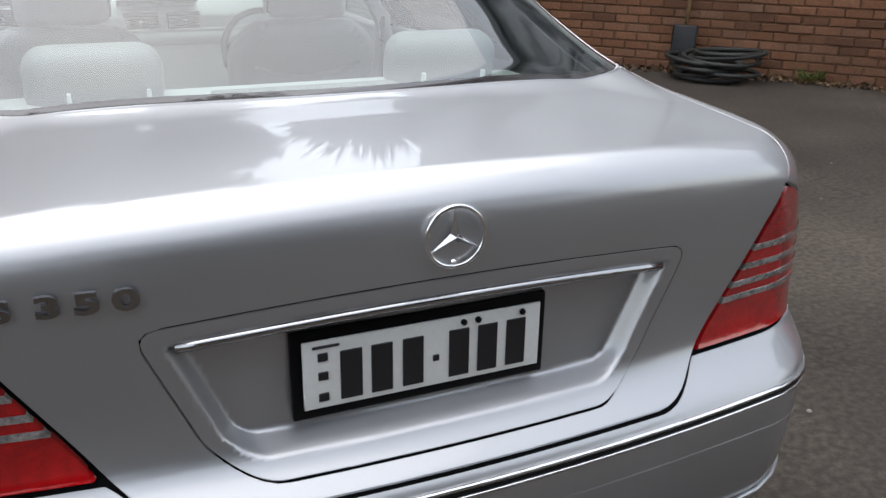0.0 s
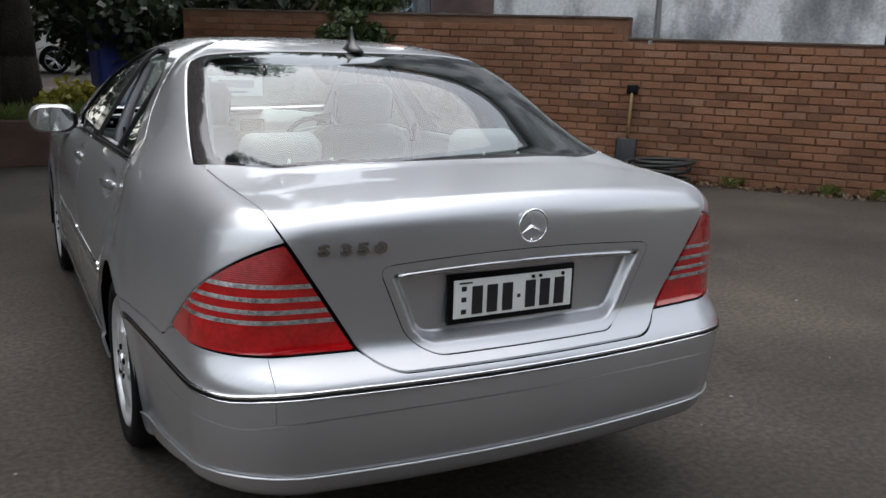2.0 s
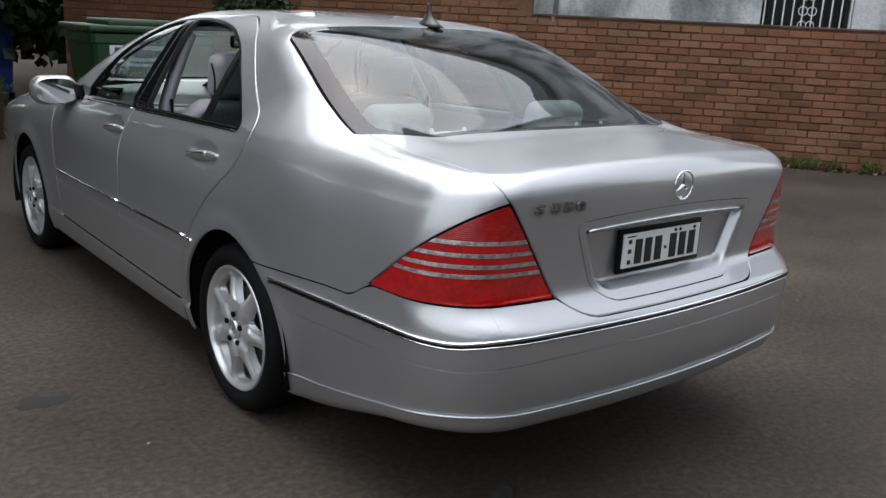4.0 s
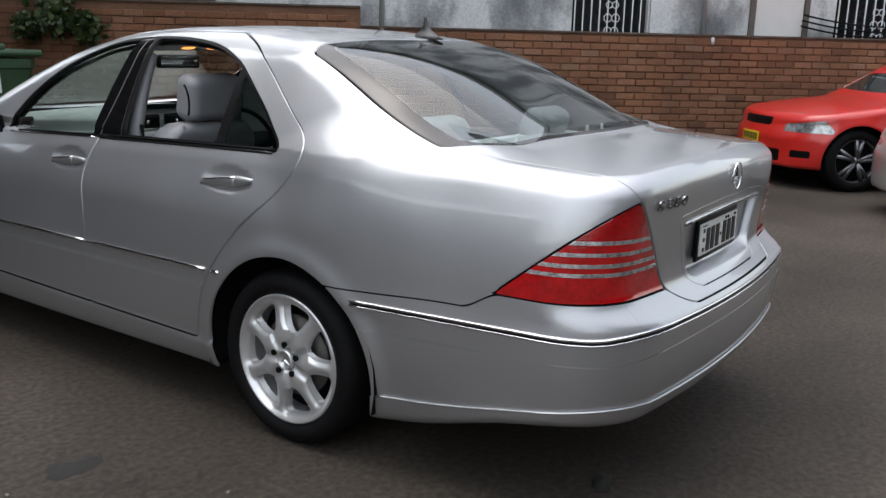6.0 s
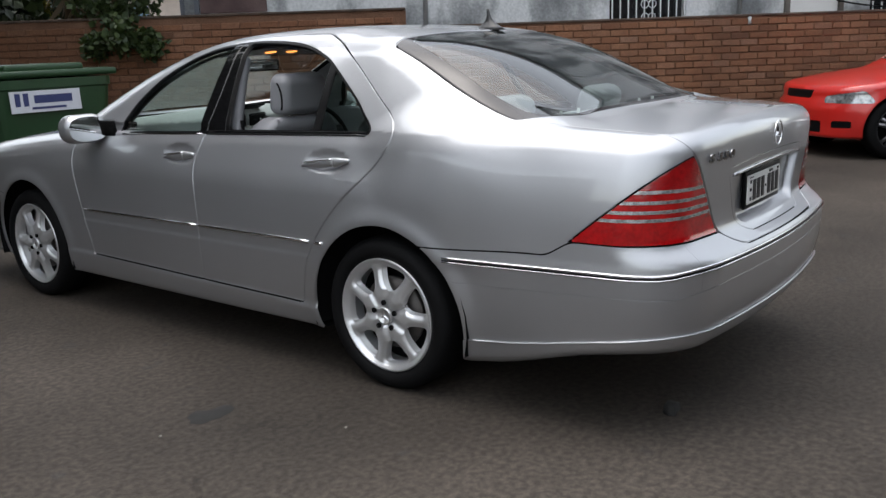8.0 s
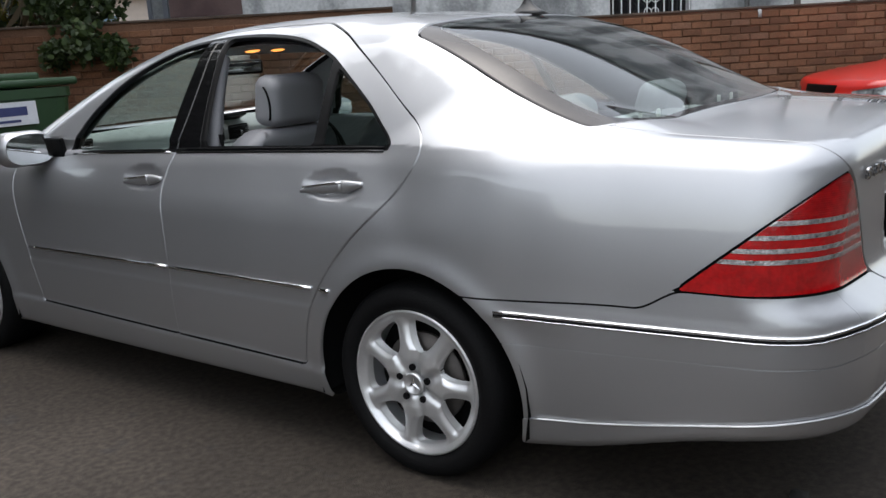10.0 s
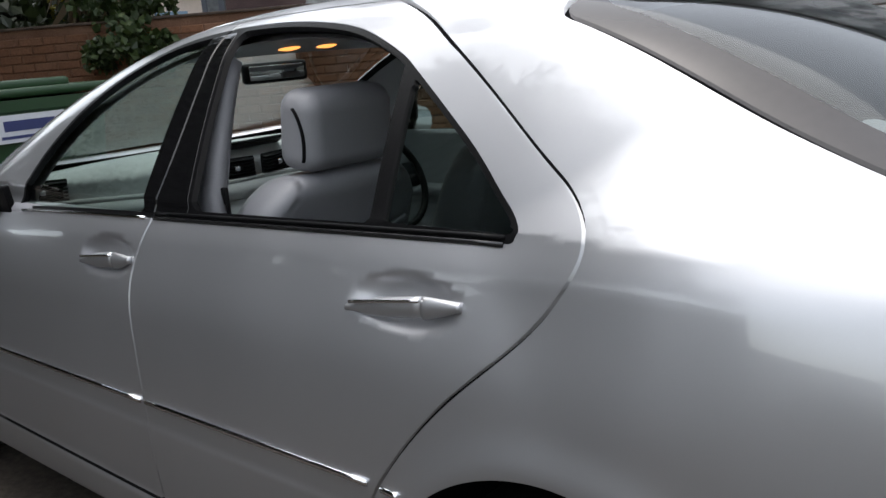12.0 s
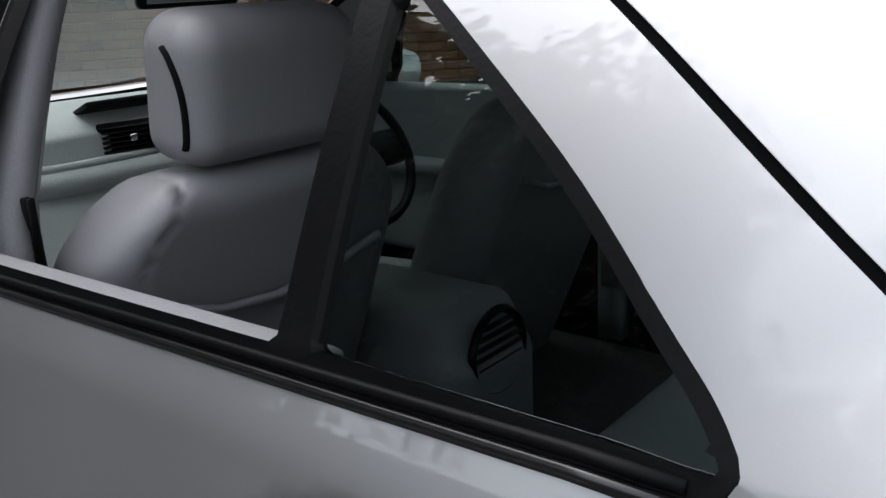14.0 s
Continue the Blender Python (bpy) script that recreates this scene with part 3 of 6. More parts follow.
wheel = empty("wheel", (-0.902, REAR_AXLE + 0.012, HUB_Z - 0.003))
wheel.parent = car
bm = bmesh.new()
spun(bm, [(-0.004, 0.236), (-0.018, 0.262), (-0.016, 0.292), (0.000, 0.308), (0.022, 0.319), (0.18, 0.319), (0.21, 0.298), (0.215, 0.25), (0.19, 0.236)], (0, 0, 0), seg=64)
tyre = part("tyre", bm, TYRE, wheel, "black rubber tyre")
rim = panel("rim", cut(polar(0.002, 0.232, 34, 210), no(f_hole)), ALLOY, wheel, f=f_disc, depth=0.028, label="silver alloy rim with seven spokes")
bm = bmesh.new()
spun(bm, [(-0.012, 0.232), (-0.006, 0.238), (0.19, 0.238), (0.19, 0.226), (0.10, 0.205), (0.02, 0.216), (0.0, 0.224)], (0, 0, 0), seg=64)
part("rim_barrel", bm, ALLOY, wheel)
bm = bmesh.new()
spun(bm, [(0.05, 0.02), (0.05, 0.15), (0.065, 0.15), (0.065, 0.02)], (0, 0, 0), seg=40)
part("brake_disc", bm, mat("brake_iron", (0.10, 0.09, 0.085), 0.5, 0.6), wheel)
# black disc standing in for the shade behind the spokes
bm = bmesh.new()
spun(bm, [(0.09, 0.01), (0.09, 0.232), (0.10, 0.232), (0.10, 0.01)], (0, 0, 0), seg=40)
part("spoke_shade_disc", bm, DARK, wheel)
# black discs paint the shade of the five recessed bolt holes
for k in range(5):
    a = 2 * math.pi * k / 5 + 0.3
    bm = bmesh.new()
    rod(bm, (-0.008, 0.056 * math.cos(a), 0.056 * math.sin(a)), (-0.016, 0.056 * math.cos(a), 0.056 * math.sin(a)), 0.011, 12)
    part("bolt_hole_shade", bm, DARK, wheel, smooth=False)
bm = bmesh.new()
spun(bm, [(-0.013, 0.0005), (-0.013, 0.029), (-0.017, 0.031), (-0.017, 0.034), (-0.012, 0.037), (-0.002, 0.037), (-0.002, 0.0005)], (0, 0, 0), seg=32)
cap = part("hub_cap", bm, ALLOY, wheel)
for k in range(3):
    bm = bmesh.new()
    a = math.pi / 2 + 2 * math.pi * k / 3
    d, n = Vector((0, math.cos(a), math.sin(a))), Vector((0, -math.sin(a), math.cos(a)))
    base = [bm.verts.new(Vector((-0.0132, 0, 0)) + v) for v in (d * -0.003, n * 0.006 + d * 0.003, d * 0.029, n * -0.006 + d * 0.003)]
    tip = bm.verts.new((-0.0175, 0, 0))
    for i in range(4):
        bm.faces.new((base[i], base[(i + 1) % 4], tip))
    bmesh.ops.recalc_face_normals(bm, faces=bm.faces)
    part("inlay_arm", bm, CHROME, cap, smooth=False)
for y, x, turn in ((FRONT_AXLE, -0.902, 0), (REAR_AXLE, 0.902, 180), (FRONT_AXLE, 0.902, 180)):
    copy_thing(wheel, pose(x, y + 0.012, HUB_Z - 0.003, 25 if not turn else 0, 0, turn))
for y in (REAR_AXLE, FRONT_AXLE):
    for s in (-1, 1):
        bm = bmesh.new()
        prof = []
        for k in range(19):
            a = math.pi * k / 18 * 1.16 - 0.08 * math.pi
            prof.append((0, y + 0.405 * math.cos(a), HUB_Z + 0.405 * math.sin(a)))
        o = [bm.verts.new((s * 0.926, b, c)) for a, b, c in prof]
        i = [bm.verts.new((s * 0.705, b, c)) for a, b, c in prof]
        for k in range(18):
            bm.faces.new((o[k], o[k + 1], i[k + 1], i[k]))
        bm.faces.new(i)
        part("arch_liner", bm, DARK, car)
bm = bmesh.new()
box(bm, (0, 3.2, 0.23), (1.4, 3.9, 0.05), bevel=0.02)
part("underbody", bm, DARK, car)


# ---- the silver saloon: fittings ----
def soft(name, f, lo, hi, h, material, parent, label=""):
    """A smooth moulded body from a solid."""
    return panel(name, skin(f, lo, hi, h), material, parent, f=f, depth=0, label=label)


def rbox(p, c, b, r, tilt=0.0):
    """A rounded box, leaning by tilt degrees about x."""
    q = p - np.array(c)
    a = radians(tilt)
    y = q[..., 1] * math.cos(a) + q[..., 2] * math.sin(a)
    z = -q[..., 1] * math.sin(a) + q[..., 2] * math.cos(a)
    d = np.stack([np.abs(q[..., 0]) - b[0] + r, np.abs(y) - b[1] + r, np.abs(z) - b[2] + r], -1)
    return np.linalg.norm(np.maximum(d, 0), axis=-1) + np.minimum(d.max(-1), 0) - r


def mirrored(bm, left):
    if not left:
        for v in bm.verts:
            v.co.x = -v.co.x
        bmesh.ops.reverse_faces(bm, faces=bm.faces)


# door handles: a bar across a hollow, with a bright top and a fixed end
for left in (True, False):
    for door_name, y0, y1, z0, z1 in (("rear_door", 2.208, 1.958, 0.902, 0.932), ("front_door", 3.160, 2.945, 0.892, 0.913)):
        x0 = flank((y0 + y1) / 2, 1.0) - 0.030
        d = sides[(door_name, left)]
        for name, ta, tb, m, hz, up in (("handle_bar", 0.0, 0.70, PAINT, 0.019, 0.0), ("handle_end", 0.715, 1.02, PAINT, 0.022, -0.002)):
            bm = bmesh.new()
            rows = []
            for k in range(13):
                t = ta + (tb - ta) * k / 12
                y, z = y0 + (y1 - y0) * t, z0 + (z1 - z0) * t + up
                w = 0.25 + 0.75 * math.sin(math.pi * min(1, max(0.05, t if name == "handle_bar" else 1.06 - t) * 2.2) / 2)
                x = (flank(y, z + 0.075) + flank(y, z - 0.075)) / 2 + 0.004 - 0.006 * w
                rows.append([bm.verts.new((x - 0.010 * math.cos(a) - 0.004, y, z + hz * w * math.sin(a))) for a in [2 * math.pi * i / 12 for i in range(12)]])
            for A, B in zip(rows, rows[1:]):
                for i in range(12):
                    bm.faces.new((A[i], A[(i + 1) % 12], B[(i + 1) % 12], B[i]))
            bm.faces.new(rows[0][::-1])
            bm.faces.new(rows[-1])
            bmesh.ops.recalc_face_normals(bm, faces=bm.faces)
            mirrored(bm, left)
            part(name, bm, m, d, "silver pull handle" if name == "handle_bar" else "")
        bm = bmesh.new()
        pts = []
        for k in range(9):
            t = 0.06 + 0.64 * k / 8
            y, z = y0 + (y1 - y0) * t, z0 + (z1 - z0) * t
            pts.append(((flank(y, z + 0.075) + flank(y, z - 0.075)) / 2 - 0.0120, y, z + 0.0125))
        swept(bm, pts, [(0.004, -0.003), (0.004, 0.003), (-0.004, 0.003), (-0.004, -0.003)])
        bmesh.ops.recalc_face_normals(bm, faces=bm.faces)
        mirrored(bm, left)
        part("handle_trim", bm, CHROME, d, "chrome handle trim")

# bright sill strip under the side windows, with ridged rubber seals above it
DULL = mat("dark_satin_trim", (0.05, 0.05, 0.052), 0.25, 0.8, var=0.15)
for left in (True, False):
    for dz, r in ((0.014, 0.0045),):
        zz = lambda y: float(np.interp(y, (1.9, 2.3, 2.9), (1.027, 1.018, 1.002)))
        bm = bmesh.new()
        pts = [(flank(y, zz(y) + dz) - 0.001, y, zz(y) + dz) for y in np.linspace(1.893, 2.88, 16)]
        swept(bm, pts, [(r * math.cos(q), r * math.sin(q)) for q in [2 * math.pi * i / 8 for i in range(8)]])
        bmesh.ops.recalc_face_normals(bm, faces=bm.faces)
        mirrored(bm, left)
        part("sill_seal", bm, RUBBER, sides[("rear_door", left)])
for left in (True, False):
    for door_name, y0, y1 in (("rear_door", 1.893, 2.885), ("front_door", 2.92, 3.57)):
        zz = lambda y: float(np.interp(y, (1.9, 2.3, 2.9, 3.4, 3.6), (1.031, 1.022, 1.006, 0.990, 0.981)))
        bm = bmesh.new()
        pts = [(flank(y, zz(y)) - 0.001, y, zz(y)) for y in np.linspace(y0, y1, 16)]
        swept(bm, pts, [(0.003, -0.004), (0.003, 0.004), (-0.003, 0.004), (-0.003, -0.004)])
        bmesh.ops.recalc_face_normals(bm, faces=bm.faces)
        mirrored(bm, left)
        part("sill_strip", bm, CHROME if door_name == "front_door" else DULL, sides[(door_name, left)])

# outside mirrors
for left in (True, False):
    sg = -1 if left else 1
    cx = 0.955

    def f_mir(p):
        q = p.copy()
        q[..., 0] = np.abs(q[..., 0])
        s = rbox(q, (cx, 3.765, 1.015), (0.115, 0.075, 0.074), 0.066)
        arm = rbox(q, (0.865, 3.79, 0.975), (0.06, 0.045, 0.028), 0.02)
        s = smin(s, arm, 0.03)
        return np.maximum(s, -rbox(q, (cx + 0.002, 3.69, 1.015), (0.105, 0.018, 0.064), 0.016))
    lo, hi = (0.78, 3.66, 0.90), (1.14, 3.88, 1.10)
    if left:
        lo, hi = (-hi[0], lo[1], lo[2]), (-lo[0], hi[1], hi[2])
    mo = soft("door_mirror", f_mir, lo, hi, 0.011, PAINT, sides[("front_door", left)], "silver door mirror")
    bm = bmesh.new()
    n = 28
    ring = []
    for k in range(n):
        a = 2 * math.pi * k / n
        c, s = math.cos(a), math.sin(a)
        ring.append(bm.verts.new((sg * (cx + 0.002) + 0.104 * abs(c) ** 0.75 * (1 if c > 0 else -1), 3.697, 1.015 + 0.063 * abs(s) ** 0.75 * (1 if s > 0 else -1))))
    bm.faces.new(ring)
    bmesh.ops.recalc_face_normals(bm, faces=bm.faces)
    e = bmesh.ops.extrude_face_region(bm, geom=list(bm.faces))
    bmesh.ops.translate(bm, vec=(0, 0.004, 0), verts=[v for v in e["geom"] if isinstance(v, bmesh.types.BMVert)])
    part("mirror_glass", bm, mat("mirror", (0.8, 0.82, 0.82), 0.02, 1.0, var=0.01), mo, smooth=False)
    bm = bmesh.new()
    box(bm, (sg * 0.845, 3.70, 1.00), (0.02, 0.13, 0.10), Matrix.Rotation(radians(8 * sg), 3, "Y"), 0.006)
    part("mirror_foot", bm, RUBBER, sides[("front_door", left)])

# emblem: a ring with a three-armed inlay
EY = tail_y(0, 1.003)
slope = math.degrees(math.atan2(tail_y(0, 1.05) - tail_y(0, 0.97), 0.08))
emblem = empty("emblem", (0, EY - 0.003, 1.003))
emblem.parent = car
emblem["label"] = "chrome ring emblem on the boot lid"
bm = bmesh.new()
prof = [(0.003 * math.sin(a) - 0.004, 0.0445 + 0.0035 * math.cos(a)) for a in [2 * math.pi * i / 8 for i in range(8)]]
spun(bm, prof, (0, 0, 0), "y", 56)
bmesh.ops.recalc_face_normals(bm, faces=bm.faces)
part("ring", bm, CHROME, emblem)
for k in range(3):
    a = math.pi / 2 + 2 * math.pi * k / 3
    bm = bmesh.new()
    d, n = Vector((math.cos(a), 0, math.sin(a))), Vector((-math.sin(a), 0, math.cos(a)))
    tip, l, r, top = d * 0.043, n * 0.0068 + d * 0.004, -n * 0.0068 + d * 0.004, Vector((0, -0.007, 0))
    back = [bm.verts.new(v) for v in (Vector((0, 0, 0)) - d * 0.004, l, tip, r)]
    t = bm.verts.new(top)
    for i in range(4):
        bm.faces.new((back[i], back[(i + 1) % 4], t))
    bm.faces.new(back[::-1])
    bmesh.ops.recalc_face_normals(bm, faces=bm.faces)
    part("arm", bm, CHROME, emblem, smooth=False)
bm = bmesh.new()
rod(bm, (0, 0.0, -0.04), (0, 0.02, -0.04), 0.004, 8)
part("pin", bm, CHROME, emblem)


# model badge, figure by figure
def letter(ch, x, z, size, material, parent, name="figure", depth=0.004, bold=0.0):
    c = bpy.data.curves.new(name, "FONT")
    c.body, c.size, c.extrude, c.offset = ch, size, depth, bold
    c.resolution_u = 6
    tmp = bpy.data.objects.new(name, c)
    me = bpy.data.meshes.new_from_object(tmp)
    bpy.data.objects.remove(tmp)
    me.materials.append(material)
    for q in me.polygons:
        q.use_smooth = False
    ob = new(name, me)
    y = tail_y(x + size * 0.28, z + size * 0.3)
    sl = math.degrees(math.atan((tail_y(x + size * 0.28 + 0.02, z) - tail_y(x + size * 0.28 - 0.02, z)) / 0.04))
    ob.matrix_world = pose(x, y - 0.003, z, 98, 0, sl) @ Matrix.Diagonal((1.6, 1, 1, 1))
    ob.parent = parent
    return ob


# chrome darkened: the badge's dark reflection is put into its colour
BADGE = mat("dark_reflection_chrome", (0.34, 0.34, 0.35), 0.12, 1.0, var=0.15)
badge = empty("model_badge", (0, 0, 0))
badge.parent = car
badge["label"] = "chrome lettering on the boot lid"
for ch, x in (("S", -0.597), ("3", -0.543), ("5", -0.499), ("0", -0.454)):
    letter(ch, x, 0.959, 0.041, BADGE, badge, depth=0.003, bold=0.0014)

# number plate in its black holder, tilted with the hollow
PZ, PX = 0.806, -0.028
py = tail_y(PX, PZ) - 0.010
plate = empty("number_plate", (PX, py, PZ))
plate.parent = car
plate["label"] = "white number plate with dark characters in a black holder"
bm = bmesh.new()
box(bm, (0, 0.004, 0), (0.410, 0.012, 0.140), bevel=0.004)
part("plate_holder", bm, RUBBER, plate, "black plastic plate holder")
bm = bmesh.new()
box(bm, (0.002, -0.004, 0.001), (0.382, 0.006, 0.107), bevel=0.002)
part("plate_face", bm, WHITE, plate, "white reflective plate")


def mark(name, x, z, w, h, y=-0.0085, parent=None, material=None):
    bm = bmesh.new()
    box(bm, (x, y, z), (w, 0.003, h), bevel=0.0008, seg=1)
    return part(name, bm, material or INK, parent or plate, smooth=False)


for x in (-0.118, -0.071, -0.022):
    mark("bar", x, -0.004, 0.033, 0.078)
for x in (0.053, 0.101, 0.150):
    mark("bar", x, -0.004, 0.033, 0.078)
mark("bar", 0.015, -0.006, 0.010, 0.010)
for z in (0.030, 0.0, -0.034):
    mark("bar", -0.160, z, 0.015, 0.013)
mark("bar", -0.155, 0.046, 0.04, 0.004)
for x in (0.06, 0.084, 0.16):
    bm = bmesh.new()
    rod(bm, (x, -0.006, 0.045), (x, -0.011, 0.045), 0.005, 10)
    part("plate_screw", bm, RUBBER, plate)

# chrome grip over the plate, the dark it mirrors put into its colour
bm = bmesh.new()
pts = [(x, tail_y(x, 0.958) + 0.012, 0.906 - 0.10 * x * x) for x in np.linspace(-0.385, 0.385, 25)]
swept(bm, pts, [(-0.014, -0.007), (0.008, -0.008), (0.014, -0.002), (0.012, 0.005), (-0.014, 0.006)])
bmesh.ops.recalc_face_normals(bm, faces=bm.faces)
part("boot_grip", bm, mat("grip_reflection_chrome", (0.42, 0.42, 0.43), 0.14, 1.0, var=0.05), car, "chrome grip strip over the plate")

# aerial on the roof
bm = bmesh.new()
rows = []
for k in range(8):
    t = k / 7
    w, l, z = 0.034 * (1 - t) ** 2.4 + 0.004, 0.085 * (1 - t) ** 3.0 + 0.008, 0.092 * t
    rows.append([bm.verts.new((w * math.sin(a), 1.850 + 0.012 * t - l * math.cos(a) * (0.9 if math.cos(a) > 0 else 1), 1.432 + z + 0.10 * (0 if t else -0.03))) for a in [2 * math.pi * i / 14 for i in range(14)]])
for A, B in zip(rows, rows[1:]):
    for i in range(14):
        bm.faces.new((A[i], A[(i + 1) % 14], B[(i + 1) % 14], B[i]))
bm.faces.new(rows[-1])
bm.faces.new(rows[0][::-1])
bmesh.ops.recalc_face_normals(bm, faces=bm.faces)
part("roof_aerial", bm, mat("aerial_plastic", (0.010, 0.010, 0.011), 0.4, coat=0.2), car, "small dark roof aerial")

# wipers of the boot vents: short dark louvres at the foot of the rear window
for k in range(3):
    bm = bmesh.new()
    box(bm, (0.585 + 0.02 * k, 1.17 - 0.012 * k, 1.098), (0.012, 0.05, 0.006), Matrix.Rotation(0.5, 3, "Z"), 0.002)
    part("vent_louvre", bm, RUBBER, car)

# ---- the cabin ----
def seat(name, sx, lab):
    s = empty(name, (0, 0, 0))
    s.parent = car
    s["label"] = lab

    def f_head(p):
        d = rbox(p, (sx, 2.705, 1.163), (0.150, 0.066, 0.102), 0.050, 8)
        d = d + 0.016 * np.exp(-((p[..., 2] - 1.06) / 0.02) ** 2) * 0.5
        return d
    head = soft("headrest", f_head, (sx - 0.20, 2.58, 1.03), (sx + 0.20, 2.86, 1.28), 0.0085, LEATHER, s, "grey leather headrest with a side seam")
    # raised black line draws the shade of the slit on each side
    for sd in (-1, 1):
        bm = bmesh.new()
        line = [(sx + sd * 0.17, 2.668 - 0.014 * math.sin(k / 14 * 3.0) + 0.02 * (1 - k / 14) ** 4, 1.225 - 0.150 * k / 14) for k in range(15)]
        L = settle(f_head, np.array(line), 5)
        swept(bm, [tuple(q) for q in L], [(0.004 * math.cos(q), 0.006 * math.sin(q)) for q in [2 * math.pi * i / 8 for i in range(8)]], up=(1, 0, 0))
        bmesh.ops.recalc_face_normals(bm, faces=bm.faces)
        part("slit_shade_line", bm, DARK, head)

    def f_back(p):
        lean = 2.735 + (1.05 - p[..., 2]) * 0.42
        q = np.stack([p[..., 0] - sx, p[..., 1] - lean, p[..., 2]], -1)
        w = 0.262 - 0.05 * sstep(0.95, 1.06, q[..., 2]) + 0.012 * np.exp(-((q[..., 2] - 0.9) / 0.1) ** 2)
        d = smax(smax(np.abs(q[..., 0]) - w, np.abs(q[..., 1]) - 0.085 - 0.02 * sstep(1.0, 0.7, q[..., 2]), 0.06), q[..., 2] - 1.062, 0.06)
        return np.maximum(d + 0.004 * np.exp(-((np.abs(q[..., 0]) - w + 0.055) / 0.006) ** 2), 0.35 - q[..., 2])
    soft("backrest", f_back, (sx - 0.34, 2.5, 0.33), (sx + 0.34, 3.2, 1.10), 0.015, LEATHER, s, "grey leather backrest with piped sides")
    soft("cushion", lambda p: rbox(p, (sx, 3.28, 0.42), (0.27, 0.30, 0.10), 0.07, -4), (sx - 0.32, 2.9, 0.28), (sx + 0.32, 3.65, 0.56), 0.025, LEATHER, s)
    for dx in (-0.055, 0.055):
        bm = bmesh.new()
        rod(bm, (sx + dx, 2.72, 1.03), (sx + dx, 2.72, 1.09), 0.007, 10)
        part("headrest_post", bm, CHROME, s, "chrome headrest post")
    bm = bmesh.new()
    pts = [(sx + x, 2.735 + (1.05 - z) * 0.42 - 0.105, z) for x, z in ((-0.20, 0.90), (-0.1, 0.865), (0, 0.855), (0.1, 0.865), (0.20, 0.90))]
    swept(bm, pts, [(0.006, -0.006), (0.006, 0.006), (-0.006, 0.006), (-0.006, -0.006)])
    part("pocket_edge", bm, TRIMGREY, s)


seat("front_seat", -0.420, "grey leather front seat seen from behind")
seat("front_seat", 0.40, "grey leather front seat seen from behind")


def f_bench(p):
    x, y, z = p[..., 0], p[..., 1], p[..., 2]
    back = smax(rbox(p, (0, 1.72, 0.72), (0.70, 0.10, 0.30), 0.07, 22), np.abs(x) - 0.70, 0.05)
    cushion = rbox(p, (0, 2.12, 0.47), (0.70, 0.30, 0.11), 0.07, -5)
    return smin(back, cushion, 0.04) + 0.006 * np.exp(-((np.abs(x) - 0.22) / 0.008) ** 2)


soft("rear_bench", f_bench, (-0.78, 1.45, 0.33), (0.78, 2.5, 1.06), 0.024, LEATHER, car, "grey leather rear bench")
for x in (-0.40, 0.40):
    soft("rear_headrest", lambda p: rbox(p, (x, 1.50, 1.085), (0.14, 0.06, 0.075), 0.05, 18), (x - 0.18, 1.38, 0.98), (x + 0.18, 1.62, 1.2), 0.014, LEATHER, car, "grey leather rear headrest")
bm = bmesh.new()
box(bm, (0, 1.34, 1.03), (1.26, 0.46, 0.03), bevel=0.01)
part("parcel_shelf", bm, mat("shelf_felt", (0.50, 0.51, 0.52), 0.9, var=0.06, fine=300, bump=0.05), car, "light grey parcel shelf")
bm = bmesh.new()
box(bm, (0.03, 1.30, 1.052), (0.42, 0.22, 0.03), bevel=0.012)
part("shelf_blind", bm, TRIMGREY, car, "grey blind housing on the parcel shelf")
for x in (-0.46, -0.32, 0.24, 0.38):
    bm = bmesh.new()
    box(bm, (x, 1.22, 1.085), (0.008, 0.012, 0.05), bevel=0.003)
    part("belt_guide", bm, WHITE, car)

# dashboard with vents and a wood band
def f_dash(p):
    x, y, z = p[..., 0], p[..., 1], p[..., 2]
    face = 3.62 + 0.34 * sstep(0.25, 0.75, np.abs(x)) - 0.35 * np.maximum(0.93 - z, 0) + 0.9 * np.maximum(z - 0.99, 0)
    top = 1.055 - 0.03 * (x / 0.7) ** 2 - 0.10 * np.maximum(y - 3.8, 0)
    return np.max([smax(face - y, z - top, 0.05), np.abs(x) - 0.76, y - 4.25, 0.55 - z], 0)


soft("dashboard", f_dash, (-0.80, 3.4, 0.53), (0.80, 4.28, 1.10), 0.026, mat("dash_vinyl", (0.40, 0.41, 0.41), 0.55, var=0.06, fine=260, bump=0.2), car, "light grey moulded dashboard")
dash_x = lambda x: 3.62 + 0.34 * float(sstep(0.25, 0.75, abs(x)))
for cx, w in ((-0.085, 0.15), (0.095, 0.15), (-0.63, 0.16), (0.63, 0.16)):
    v = empty("air_vent", (cx, dash_x(cx) - 0.01, 0.975))
    v.parent = car
    v["label"] = "black louvred air vent in the dashboard"
    rot = Matrix.Rotation((1 if cx < 0 else -1) * (-0.55 if abs(cx) > 0.4 else -0.2), 3, "Z")
    bm = bmesh.new()
    box(bm, (0, 0.006, 0), (w, 0.012, 0.075), rot, 0.006)
    part("vent_box", bm, DARK, v)
    for k in range(6):
        bm = bmesh.new()
        box(bm, rot @ Vector((0, -0.004, -0.028 + 0.0112 * k)), (w * 0.94, 0.016, 0.003), rot @ Matrix.Rotation(0.35, 3, "X"), 0.001, 1)
        part("slat", bm, RUBBER, v)
    bm = bmesh.new()
    box(bm, rot @ Vector((0.0, -0.014, 0)), (0.018, 0.012, 0.016), rot, 0.003)
    part("vent_tab", bm, CHROME, v)
